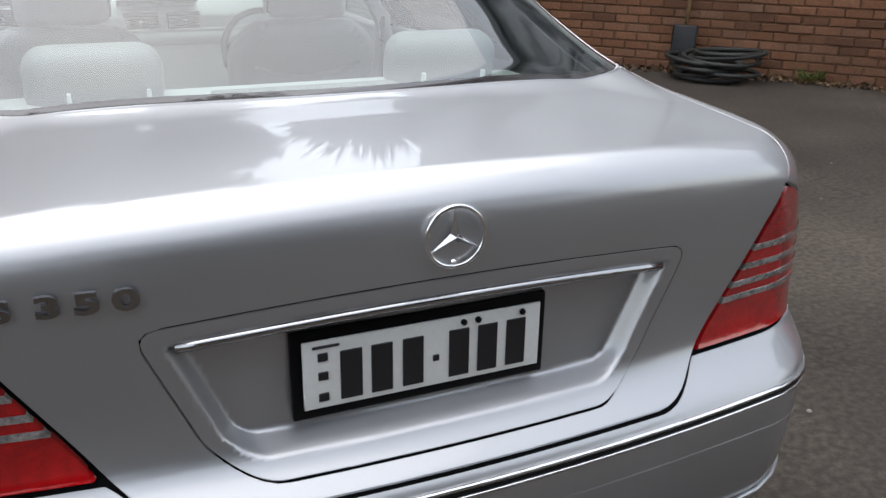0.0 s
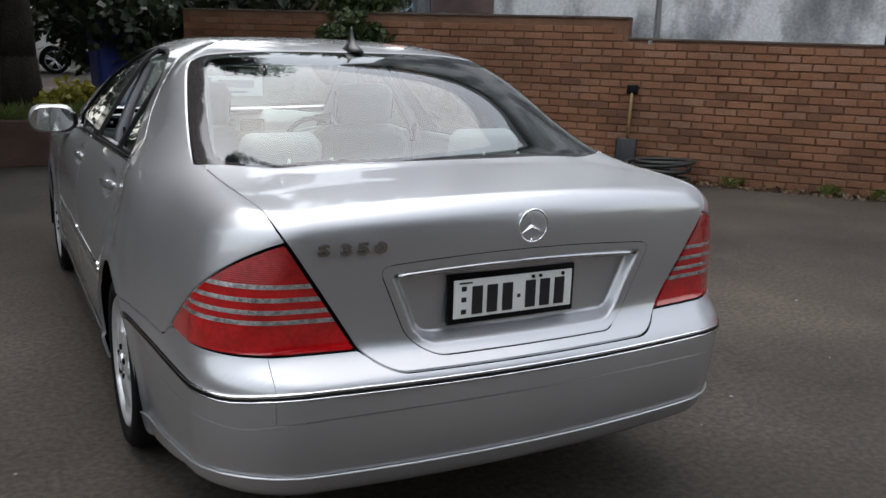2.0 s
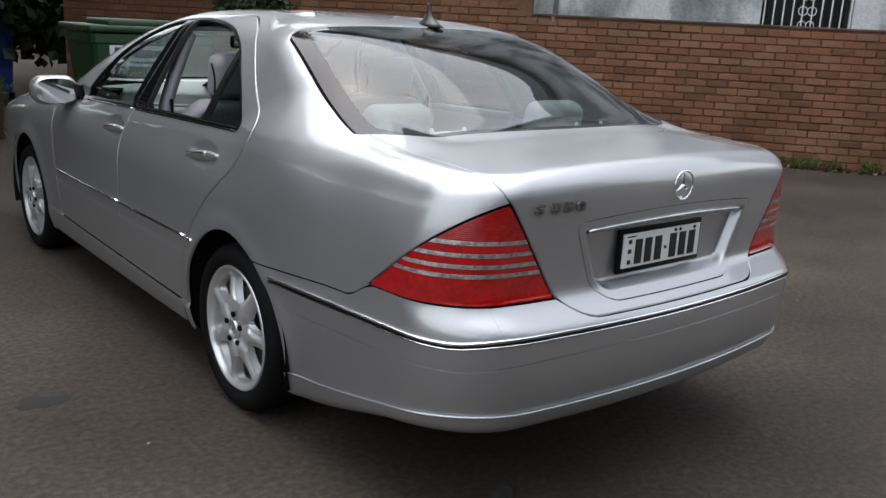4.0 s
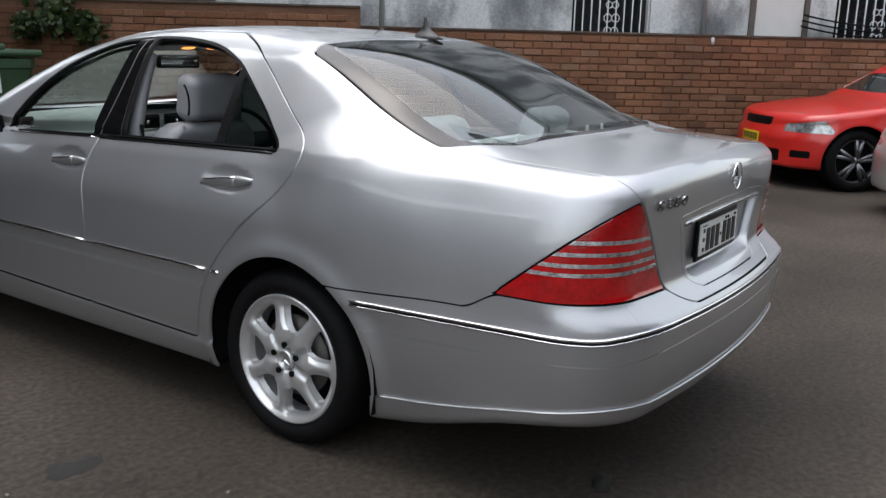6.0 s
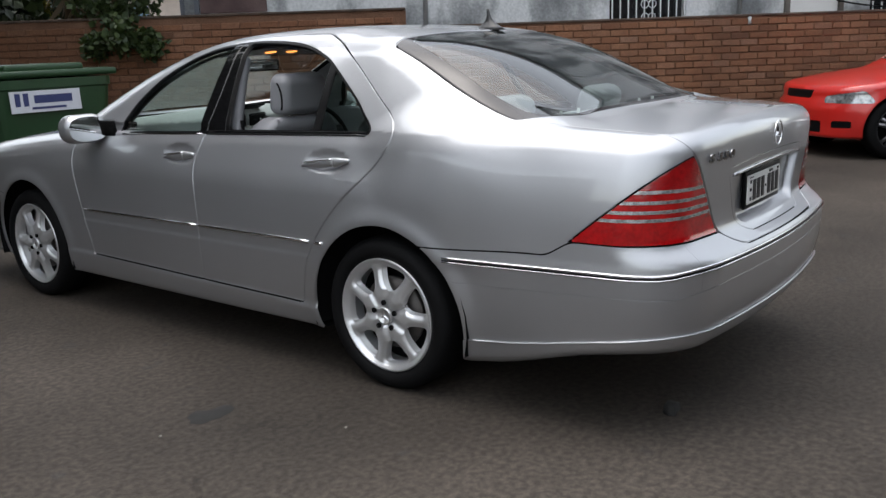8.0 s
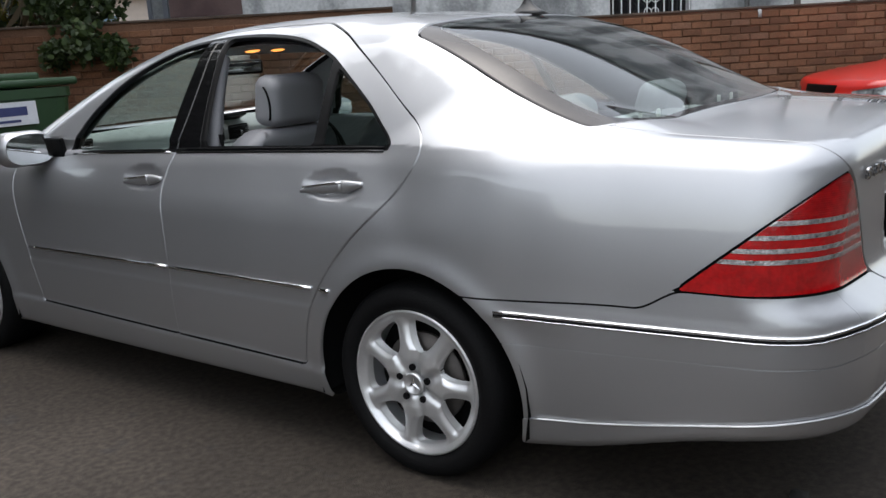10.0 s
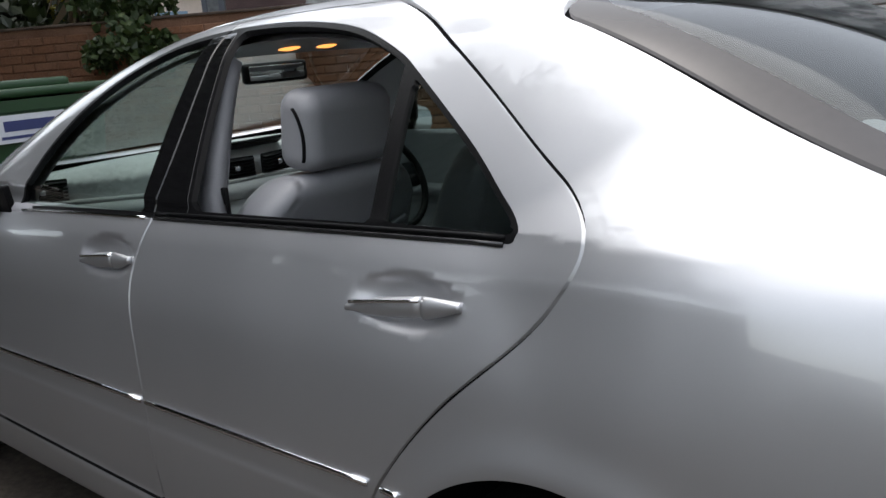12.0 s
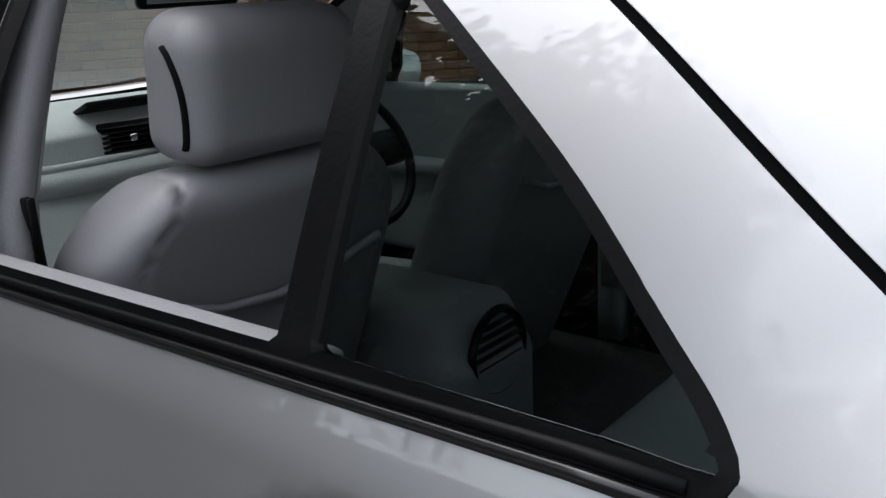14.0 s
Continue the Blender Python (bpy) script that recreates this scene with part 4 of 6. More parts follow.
WOOD = mat("dark_wood", (0.10, 0.035, 0.02), 0.2, coat=1.0, var=0.4, scale=3, fine=30)
bm = bmesh.new()
swept(bm, [(x, dash_x(x) - 0.012 - 0.012, 0.90) for x in np.linspace(-0.70, 0.70, 29)], [(0.010, -0.028), (0.010, 0.028), (-0.012, 0.022), (-0.012, -0.022)])
bmesh.ops.recalc_face_normals(bm, faces=bm.faces)
part("dash_panel", bm, bpy.data.materials["dash_vinyl"], car, "light grey dashboard panel")
bm = bmesh.new()
swept(bm, [(x, dash_x(x) - 0.016, 0.936) for x in np.linspace(-0.70, 0.70, 29)], [(0.010, -0.006), (0.010, 0.006), (-0.010, 0.006), (-0.010, -0.006)])
bmesh.ops.recalc_face_normals(bm, faces=bm.faces)
part("dash_ledge", bm, bpy.data.materials["dash_vinyl"], car)
bm = bmesh.new()
box(bm, (-0.01, 3.66, 1.045), (0.34, 0.10, 0.012), Matrix.Rotation(-0.35, 3, "X"), 0.004)
part("dash_grille", bm, RUBBER, car)
bm = bmesh.new()
ring = [(0.185 + 0.014 * math.cos(a), 0.014 * math.sin(a)) for a in [2 * math.pi * i / 8 for i in range(8)]]
spun(bm, [(b, a) for a, b in ring], (0, 0, 0), "y", 36)
bmesh.ops.transform(bm, matrix=Matrix.Translation((0.40, 3.36, 0.86)) @ Matrix.Rotation(radians(-25), 4, "X"), verts=bm.verts)
part("steering_wheel", bm, RUBBER, car, "dark steering wheel")
bm = bmesh.new()
box(bm, (0.40, 3.37, 0.86), (0.34, 0.03, 0.10), Matrix.Rotation(radians(-25), 3, "X"), 0.014)
part("wheel_boss", bm, RUBBER, car)

# centre console with a round vent to the rear
soft("centre_console", lambda p: smin(rbox(p, (0, 3.10, 0.50), (0.125, 0.48, 0.14), 0.04), rbox(p, (0, 2.85, 0.62), (0.12, 0.20, 0.10), 0.05), 0.05),
     (-0.2, 2.5, 0.33), (0.2, 3.7, 0.78), 0.026, TRIMGREY, car, "grey centre console")
v = empty("air_vent", (0, 2.632, 0.63))
v.parent = car
v["label"] = "round black air vent behind the console"
bm = bmesh.new()
spun(bm, [(0.0, 0.07), (-0.012, 0.074), (-0.014, 0.08), (0.0, 0.086)], (0, 0, 0), "y", 32)
part("vent_ring", bm, RUBBER, v)
for k in range(7):
    z = -0.054 + 0.018 * k
    bm = bmesh.new()
    box(bm, (0, -0.006, z), (2 * math.sqrt(0.07 ** 2 - z * z), 0.012, 0.005), None, 0.001, 1)
    part("slat", bm, RUBBER, v)

# inside mirror and roof lamps
bm = bmesh.new()
box(bm, (0.015, 3.46, 1.292), (0.235, 0.035, 0.068), Matrix.Rotation(-0.22, 3, "Z"), 0.016, 3)
part("inside_mirror", bm, RUBBER, car, "black rear-view mirror")
bm = bmesh.new()
box(bm, (0.010, 3.4405, 1.292), (0.20, 0.003, 0.046), Matrix.Rotation(-0.22, 3, "Z"), 0.001)
part("mirror_pane", bm, mat("inner_mirror", (0.75, 0.76, 0.76), 0.03, 1.0, var=0.01), car)
bm = bmesh.new()
box(bm, (0, 3.32, 1.392), (0.34, 0.14, 0.03), None, 0.012)
part("roof_console", bm, TRIMGREY, car, "grey roof console")
LAMP = bpy.data.materials.new("lamp_glow")
LAMP.use_nodes = True
_b = LAMP.node_tree.nodes["Principled BSDF"]
_b.inputs["Base Color"].default_value = (1, 0.8, 0.5, 1)
_b.inputs["Emission Color"].default_value = (1.0, 0.36, 0.07, 1)
_b.inputs["Emission Strength"].default_value = 0.75
for x in (-0.05, 0.11):
    bm = bmesh.new()
    bmesh.ops.create_uvsphere(bm, u_segments=18, v_segments=10, radius=1.0)
    bmesh.ops.transform(bm, matrix=Matrix.Translation((x, 3.30, 1.372)) @ Matrix.Diagonal((0.055, 0.028, 0.016, 1)), verts=bm.verts)
    part("reading_lamp", bm, LAMP, car, "glowing warm reading lamp")

# door cards, pillar linings, belts
for left in (True, False):
    sg = -1 if left else 1
    for dn, y0, y1 in (("rear_door", 2.17, 2.86), ("front_door", 2.98, 3.85)):
        bm = bmesh.new()
        box(bm, (sg * 0.80, (y0 + y1) / 2, 0.74), (0.07, y1 - y0, 0.52), Matrix.Rotation(radians(3.5 * sg), 3, "Y"), 0.03, 3)
        part("door_card", bm, LEATHER, sides[(dn, left)], "grey leather door lining")
        bm = bmesh.new()
        box(bm, (sg * 0.805, (y0 + y1) / 2, 1.002 - (0.03 if dn == "front_door" else 0)), (0.05, y1 - y0 - 0.02, 0.035), Matrix.Rotation(radians(-1.3), 3, "X"), 0.012, 3)
        part("door_rail", bm, TRIMGREY, sides[(dn, left)], "grey padded door rail")
        bm = bmesh.new()
        box(bm, (sg * 0.75, (y0 + y1) / 2 + 0.1, 0.76), (0.07, 0.42, 0.05), None, 0.02)
        part("arm_rest", bm, LEATHER, sides[(dn, left)])
    bm = bmesh.new()
    sec = [(-0.02, -0.03), (0.014, -0.032), (0.02, 0.0), (0.014, 0.035), (-0.02, 0.04)]
    pts = [(sg * (0.755 - 0.60 * max(0, z - 1.0) ** 1.15), 2.80 + 0.28 * max(0, z - 1.0), z) for z in np.linspace(0.35, 1.34, 14)]
    swept(bm, pts, sec if left else [(-a, b) for a, b in sec], up=(0, 1, 0))
    bmesh.ops.recalc_face_normals(bm, faces=bm.faces)
    part("pillar_lining", bm, TRIMGREY, car, "grey centre pillar lining")
    v = empty("pillar_vent", (sg * 0.725, 2.80, 1.01))
    v.parent = car
    v["label"] = "black slotted vent in the centre pillar"
    for k in range(4):
        bm = bmesh.new()
        box(bm, (0, -0.03 + 0.011 * k, 0), (0.012, 0.006, 0.10), None, 0.002, 1)
        part("slat", bm, RUBBER, v)
    bm = bmesh.new()
    pts = [(sg * (0.725 - 0.56 * max(0, z - 1.0) ** 1.15), 2.80 + 0.28 * max(0, z - 1.0), z) for z in np.linspace(0.5, 1.32, 10)]
    swept(bm, pts, [(-0.002, -0.024), (0.002, -0.024), (0.002, 0.024), (-0.002, 0.024)], up=(0, 1, 0))
    bmesh.ops.recalc_face_normals(bm, faces=bm.faces)
    part("seat_belt", bm, mat("belt_web", (0.16, 0.16, 0.17), 0.8, var=0.1, fine=400, bump=0.3), car, "grey seat belt")
bm = bmesh.new()
box(bm, (0, 2.85, 0.32), (1.5, 2.4, 0.03), None, 0.01)
part("cabin_floor", bm, CARPET, car, "dark carpet")


# ---- ground ----
def noisy(name, stops, scale, detail=6, rough=0.85, bump=0.4, fine=150.0, dist=0.01, stretch=(1, 1, 1), spots=None):
    """A weathered surface: a colour ramp over broad and middling noise, fine grain in colour and relief, and stains of their own colour."""
    m = bpy.data.materials.new(name)
    m.use_nodes = True
    nt, b = m.node_tree, m.node_tree.nodes["Principled BSDF"]
    b.inputs["Roughness"].default_value = rough
    b.inputs["Specular IOR Level"].default_value = 0.25
    tc, mp = nt.nodes.new("ShaderNodeTexCoord"), nt.nodes.new("ShaderNodeMapping")
    mp.inputs["Scale"].default_value = stretch
    nt.links.new(tc.outputs["Object"], mp.inputs[0])
    a, f = nt.nodes.new("ShaderNodeTexNoise"), nt.nodes.new("ShaderNodeTexNoise")
    a.inputs["Scale"].default_value, a.inputs["Detail"].default_value = scale, detail
    f.inputs["Scale"].default_value, f.inputs["Detail"].default_value = fine, 3
    nt.links.new(mp.outputs[0], a.inputs["Vector"])
    nt.links.new(tc.outputs["Object"], f.inputs["Vector"])
    ramp = nt.nodes.new("ShaderNodeValToRGB")
    while len(ramp.color_ramp.elements) < len(stops):
        ramp.color_ramp.elements.new(0.5)
    for e, (p, c) in zip(ramp.color_ramp.elements, stops):
        e.position, e.color = p, (*c, 1)
    nt.links.new(a.outputs[0], ramp.inputs[0])
    g = nt.nodes.new("ShaderNodeMix")
    g.data_type, g.blend_type = "RGBA", "OVERLAY"
    g.inputs[0].default_value = 0.45
    nt.links.new(ramp.outputs[0], g.inputs[6])
    nt.links.new(f.outputs[0], g.inputs[7])
    out = g.outputs[2]
    if spots:
        sc, lo, hi, col = spots
        s = nt.nodes.new("ShaderNodeTexNoise")
        s.inputs["Scale"].default_value, s.inputs["Detail"].default_value = sc, 3
        nt.links.new(tc.outputs["Object"], s.inputs["Vector"])
        r = nt.nodes.new("ShaderNodeMapRange")
        r.inputs[1].default_value, r.inputs[2].default_value = lo, hi
        nt.links.new(s.outputs[0], r.inputs[0])
        x = nt.nodes.new("ShaderNodeMix")
        x.data_type = "RGBA"
        x.inputs[7].default_value = (*col, 1)
        nt.links.new(r.outputs[0], x.inputs[0])
        nt.links.new(out, x.inputs[6])
        out = x.outputs[2]
    nt.links.new(out, b.inputs["Base Color"])
    bp = nt.nodes.new("ShaderNodeBump")
    bp.inputs["Strength"].default_value, bp.inputs["Distance"].default_value = bump, dist
    nt.links.new(f.outputs[0], bp.inputs["Height"])
    nt.links.new(bp.outputs[0], b.inputs["Normal"])
    return m


ASPHALT = noisy("asphalt", [(0.30, (0.031, 0.0255, 0.0205)), (0.5, (0.043, 0.0355, 0.0288)), (0.70, (0.061, 0.0508, 0.0415))], 0.8, 8, 0.82, 0.4, 170, 0.010,
                spots=(5.0, 0.66, 0.74, (0.040, 0.036, 0.033)))


def weather(m):
    """Broad pale and dark areas, stone chips and a net of thin cracks over the asphalt."""
    nt, b = m.node_tree, m.node_tree.nodes["Principled BSDF"]
    src = b.inputs["Base Color"].links[0].from_socket
    tc = nt.nodes.new("ShaderNodeTexCoord")

    def noise(scale, detail):
        n = nt.nodes.new("ShaderNodeTexNoise")
        n.inputs["Scale"].default_value, n.inputs["Detail"].default_value = scale, detail
        nt.links.new(tc.outputs["Object"], n.inputs["Vector"])
        return n

    def spread(sock, lo, hi, a, z):
        r = nt.nodes.new("ShaderNodeMapRange")
        for i, v in enumerate((lo, hi, a, z)):
            r.inputs[i + 1].default_value = v
        nt.links.new(sock, r.inputs[0])
        return r.outputs[0]

    def times(x, y):
        k = nt.nodes.new("ShaderNodeMix")
        k.data_type, k.blend_type = "RGBA", "MULTIPLY"
        k.inputs[0].default_value = 1.0
        nt.links.new(x, k.inputs[6])
        nt.links.new(y, k.inputs[7])
        return k.outputs[2]

    out = times(src, spread(noise(0.33, 3).outputs[0], 0.35, 0.65, 0.70, 1.35))
    out = times(out, spread(noise(38.0, 2).outputs[0], 0.35, 0.72, 0.72, 1.45))
    vo, wob, add = nt.nodes.new("ShaderNodeTexVoronoi"), noise(2.2, 5), nt.nodes.new("ShaderNodeVectorMath")
    vo.feature = "DISTANCE_TO_EDGE"
    vo.inputs["Scale"].default_value = 0.55
    sc = nt.nodes.new("ShaderNodeVectorMath")
    sc.operation = "SCALE"
    sc.inputs["Scale"].default_value = 0.9
    nt.links.new(wob.outputs["Color"], sc.inputs[0])
    nt.links.new(tc.outputs["Object"], add.inputs[0])
    nt.links.new(sc.outputs[0], add.inputs[1])
    nt.links.new(add.outputs[0], vo.inputs["Vector"])
    crack = spread(vo.outputs["Distance"], 0.0015, 0.007, 0.0, 1.0)
    mask = spread(noise(0.5, 2).outputs[0], 0.47, 0.56, 1.0, 0.72)
    top = nt.nodes.new("ShaderNodeMath")
    top.operation = "MAXIMUM"
    nt.links.new(crack, top.inputs[0])
    nt.links.new(mask, top.inputs[1])
    out = times(out, top.outputs[0])
    nt.links.new(out, b.inputs["Base Color"])


weather(ASPHALT)


def drop(x, y):
    return 0.25 * float(sstep(13.5, 19.0, np.array(y)))


bm = bmesh.new()
xs = [-400, -60, -20, -10, -5, 0, 5, 10, 20, 60, 400]
ys = [-400, -60, -20, -8, 0, 6, 10, 13, 14, 15, 16, 17, 18, 19, 20, 30, 60, 400]
gv = [[bm.verts.new((x, y, drop(x, y))) for x in xs] for y in ys]
for j in range(len(ys) - 1):
    for i in range(len(xs) - 1):
        bm.faces.new((gv[j][i], gv[j][i + 1], gv[j + 1][i + 1], gv[j + 1][i]))
tagged(part("ground", bm, ASPHALT), "worn grey-brown asphalt with stains", "ground", kind="structure")


def blot(name, x, y, r, h, material, label, category, seed, n=16):
    rnd = random.Random(seed)
    bm = bmesh.new()
    ring, top = [], []
    for k in range(n):
        a = 2 * math.pi * k / n
        q = r * rnd.uniform(0.6, 1.15)
        ring.append(bm.verts.new((x + 1.3 * q * math.cos(a), y + q * math.sin(a), 0.001)))
        top.append(bm.verts.new((x + 1.1 * q * math.cos(a), y + 0.85 * q * math.sin(a), 0.001 + h)))
    c = bm.verts.new((x, y, 0.001 + h * 1.2))
    for k in range(n):
        bm.faces.new((ring[k], ring[(k + 1) % n], top[(k + 1) % n], top[k]))
        bm.faces.new((top[k], top[(k + 1) % n], c))
    return tagged(part(name, bm, material), label, category)


STAIN = mat("oil_stain", (0.012, 0.011, 0.010), 0.9, var=0.3, scale=20)
blot("debris_clump", -0.510, 0.723, 0.036, 0.030, STAIN, "small dark clump of debris on the asphalt", "debris", 1, 11)
blot("oil_stain", -1.496, 2.202, 0.075, 0.002, STAIN, "dark oil stain on the asphalt", "stain", 2)
PALE = mat("pale_grit", (0.20, 0.19, 0.17), 0.8, var=0.2)
rnd = random.Random(7)
for k in range(36):
    x, y = rnd.uniform(-3.2, 5.0), rnd.uniform(-1.0, 4.5)
    if -1.0 < x < 1.0 and y > 0.5:
        continue
    blot("grit", x, y, rnd.uniform(0.003, 0.008), 0.004, PALE if rnd.random() < 0.6 else STAIN, "small piece of grit on the asphalt", "grit", 20 + k, 6)["group"] = "grit on the asphalt"

# ---- brick wall with the painted building behind ----
W0, WD, WN = Vector((6.584, 5.28, 0)), Vector((0.6376, -0.7704, 0)).normalized(), Vector((-0.7704, -0.6376, 0)).normalized()
WROT = Matrix.Rotation(math.atan2(WD.y, WD.x), 3, "Z")


def at_wall(s, out, z):
    """A point s along the wall, out in front of its face, z up."""
    return W0 + WD * s + WN * out + Vector((0, 0, z))


MORTAR = noisy("mortar", [(0.3, (0.13, 0.068, 0.042)), (0.7, (0.20, 0.11, 0.07))], 3, 5, 0.95, 0.5, 80)


def brick_mat(name, node, socket):
    m = bpy.data.materials.new(name)
    m.use_nodes = True
    nt, b = m.node_tree, m.node_tree.nodes["Principled BSDF"]
    b.inputs["Roughness"].default_value = 0.9
    info = nt.nodes.new(node)
    ramp = nt.nodes.new("ShaderNodeValToRGB")
    el = ramp.color_ramp.elements
    for p, c in ((0.2, (0.175, 0.076, 0.038)), (0.45, (0.192, 0.085, 0.043)), (0.7, (0.215, 0.101, 0.054)), (0.9, (0.190, 0.092, 0.053))):
        e = el.new(p)
        e.color = (*c, 1)
    el[0].color, el[-1].color = (0.115, 0.052, 0.028, 1), (0.22, 0.118, 0.074, 1)
    nt.links.new(info.outputs[socket], ramp.inputs[0])
    geo = nt.nodes.new("ShaderNodeNewGeometry")
    n1, n2 = nt.nodes.new("ShaderNodeTexNoise"), nt.nodes.new("ShaderNodeTexNoise")
    n1.inputs["Scale"].default_value, n2.inputs["Scale"].default_value = 1.3, 45
    n1.inputs["Detail"].default_value = 5
    nt.links.new(geo.outputs["Position"], n1.inputs["Vector"])
    nt.links.new(geo.outputs["Position"], n2.inputs["Vector"])
    mx = nt.nodes.new("ShaderNodeMix")
    mx.data_type, mx.blend_type = "RGBA", "OVERLAY"
    mx.inputs[0].default_value = 0.55
    nt.links.new(ramp.outputs[0], mx.inputs[6])
    nt.links.new(n1.outputs[0], mx.inputs[7])
    mx2 = nt.nodes.new("ShaderNodeMix")
    mx2.data_type, mx2.blend_type = "RGBA", "OVERLAY"
    mx2.inputs[0].default_value = 0.4
    nt.links.new(mx.outputs[2], mx2.inputs[6])
    nt.links.new(n2.outputs[0], mx2.inputs[7])
    nt.links.new(mx2.outputs[2], b.inputs["Base Color"])
    bp = nt.nodes.new("ShaderNodeBump")
    bp.inputs["Strength"].default_value, bp.inputs["Distance"].default_value = 0.5, 0.01
    nt.links.new(n2.outputs[0], bp.inputs["Height"])
    nt.links.new(bp.outputs[0], b.inputs["Normal"])
    return m


BRICK_ONE = brick_mat("brick_single", "ShaderNodeObjectInfo", "Random")
BRICK_MANY = brick_mat("brick_joined", "ShaderNodeNewGeometry", "Random Per Island")
S0, S1, SSTEP = -8.2, 9.5, -1.92
bm = bmesh.new()
for a, b, h in ((S0, SSTEP, 1.805), (SSTEP, S1, 1.575)):
    box(bm, at_wall((a + b) / 2, -0.12, h / 2), (b - a, 0.22, h), WROT)
wall = tagged(part("wall_brick", bm, MORTAR, smooth=False), "weathered red-brown brick wall", "wall", kind="structure")
bm = bmesh.new()
for a, b, h in ((S0 - 0.02, SSTEP, 1.805), (SSTEP, S1, 1.575)):
    box(bm, at_wall((a + b) / 2, -0.115, h + 0.012), (b - a, 0.25, 0.028), WROT, 0.008)
part("wall_coping", bm, noisy("coping", [(0.3, (0.06, 0.045, 0.036)), (0.7, (0.13, 0.095, 0.075))], 5, 5, 0.9), wall, smooth=False)

# ---- painted building ----
PLASTER = noisy("peeling_paint", [(0.38, (0.16, 0.168, 0.175)), (0.47, (0.30, 0.312, 0.32)), (0.54, (0.54, 0.555, 0.565)), (0.75, (0.64, 0.655, 0.665))], 1.6, 9, 0.85, 0.3, 30, 0.01, (1, 1, 0.45))
DARKGLASS = mat("dark_window", (0.015, 0.016, 0.018), 0.1, coat=0.5, var=0.2)
WPAINT = mat("white_paint", (0.66, 0.67, 0.68), 0.6, var=0.08, fine=40)
building = empty("painted_building", at_wall(2, -0.6, 0), "old rendered building with peeling pale paint behind the wall", "building")
for a, b, z0, z1 in ((-4.79, 0.76, 0, 6.8), (0.76, 1.78, 0, 1.50), (0.76, 1.78, 2.75, 6.8), (1.78, 4.25, 0, 6.8), (4.25, 5.4, 0, 1.48), (4.25, 5.4, 2.75, 6.8), (5.4, 9.4, 0, 6.8)):
    bm = bmesh.new()
    box(bm, at_wall((a + b) / 2, -0.85, (z0 + z1) / 2), (b - a, 0.9, z1 - z0), WROT)
    bob = part("wall", bm, PLASTER, smooth=False)
    bob.parent, bob.matrix_parent_inverse = building, building.matrix_world.inverted()


def on_building(name, bm, material, label="", smooth=False):
    o = part(name, bm, material, smooth=smooth)
    o.parent, o.matrix_parent_inverse = building, building.matrix_world.inverted()
    if label:
        o["label"] = label
    return o


for a, b in ((0.76, 1.78), (4.25, 5.4)):
    bm = bmesh.new()
    box(bm, at_wall((a + b) / 2, -0.62, 2.1), (b - a, 0.03, 1.3), WROT)
    on_building("window", bm, DARKGLASS)
    bm = bmesh.new()
    for z in (1.53, 2.72):
        box(bm, at_wall((a + b) / 2, -0.38, z), (b - a, 0.03, 0.03), WROT, 0.004)
    on_building("grille_rail", bm, WPAINT)
    n = 9
    for k in range(n + 1):
        bm = bmesh.new()
        s = a + 0.03 + (b - a - 0.06) * k / n
        box(bm, at_wall(s, -0.38, 2.12), (0.016, 0.016, 1.20), WROT, 0.003, 1)
        on_building("grille_bar", bm, WPAINT)
    bm = bmesh.new()
    for sg in (-1, 1):
        for zc, r in ((1.62, 0.045), (1.78, 0.05), (1.94, 0.04)):
            ring = [(0.006 * math.cos(q), 0.006 * math.sin(q) + r) for q in (0, 1.57, 3.14, 4.71)]
            v0 = len(bm.verts)
            spun(bm, ring, (0, 0, 0), "y", 16)
            bm.verts.ensure_lookup_table()
            bmesh.ops.transform(bm, matrix=Matrix.Translation(at_wall((a + b) / 2 + sg * r, -0.375, zc)) @ WROT.to_4x4(), verts=bm.verts[v0:])
    on_building("grille_scroll", bm, WPAINT, smooth=True)
bm = bmesh.new()
box(bm, at_wall(3.48, -0.385, 2.4), (0.64, 0.03, 2.2), WROT, 0.005)
on_building("pale_door", bm, mat("pale_panel", (0.62, 0.62, 0.61), 0.6, var=0.05), "pale flat door panel")
for s in (3.12, 3.84):
    bm = bmesh.new()
    box(bm, at_wall(s, -0.375, 2.4), (0.07, 0.05, 2.2), WROT, 0.004)
    on_building("door_post", bm, mat("dark_post", (0.10, 0.09, 0.08), 0.7, var=0.2))
for s, z in ((-1.66, 1.57), (2.48, 1.47)):
    bm = bmesh.new()
    rod(bm, at_wall(s, -0.355 + 0.36, z), at_wall(s, -0.355 + 0.36, 1.56), 0.022, 10)
    rod(bm, at_wall(s, -0.36, 1.53), at_wall(s, -0.36, 6.75), 0.030, 12)
    rod(bm, at_wall(s, -0.36, 1.55), at_wall(s, 0.005, 1.55), 0.022, 10)
    on_building("down_pipe", bm, mat("pipe_paint", (0.42, 0.43, 0.44), 0.6, var=0.15), smooth=True)
bm = bmesh.new()
for k in range(3):
    pts = [at_wall(3.75 + 0.16 * i, -0.30 + 0.02 * k, 1.74 + 0.07 * k - 0.035 * i + 0.012 * i * i * 0.2) for i in range(9)]
    swept(bm, pts, [(0.012 * math.cos(q), 0.012 * math.sin(q)) for q in (0, 1.05, 2.1, 3.14, 4.19, 5.24)])
on_building("hand_rail", bm, RUBBER, smooth=True)
bm = bmesh.new()
for a, b in ((-4.81, -4.76), (-4.63, -4.57)):
    box(bm, at_wall((a + b) / 2, -0.385, 3.0), (b - a, 0.03, 3.0), WROT)
on_building("corner_trim", bm, mat("trim_grey", (0.09, 0.10, 0.12), 0.6, var=0.1))
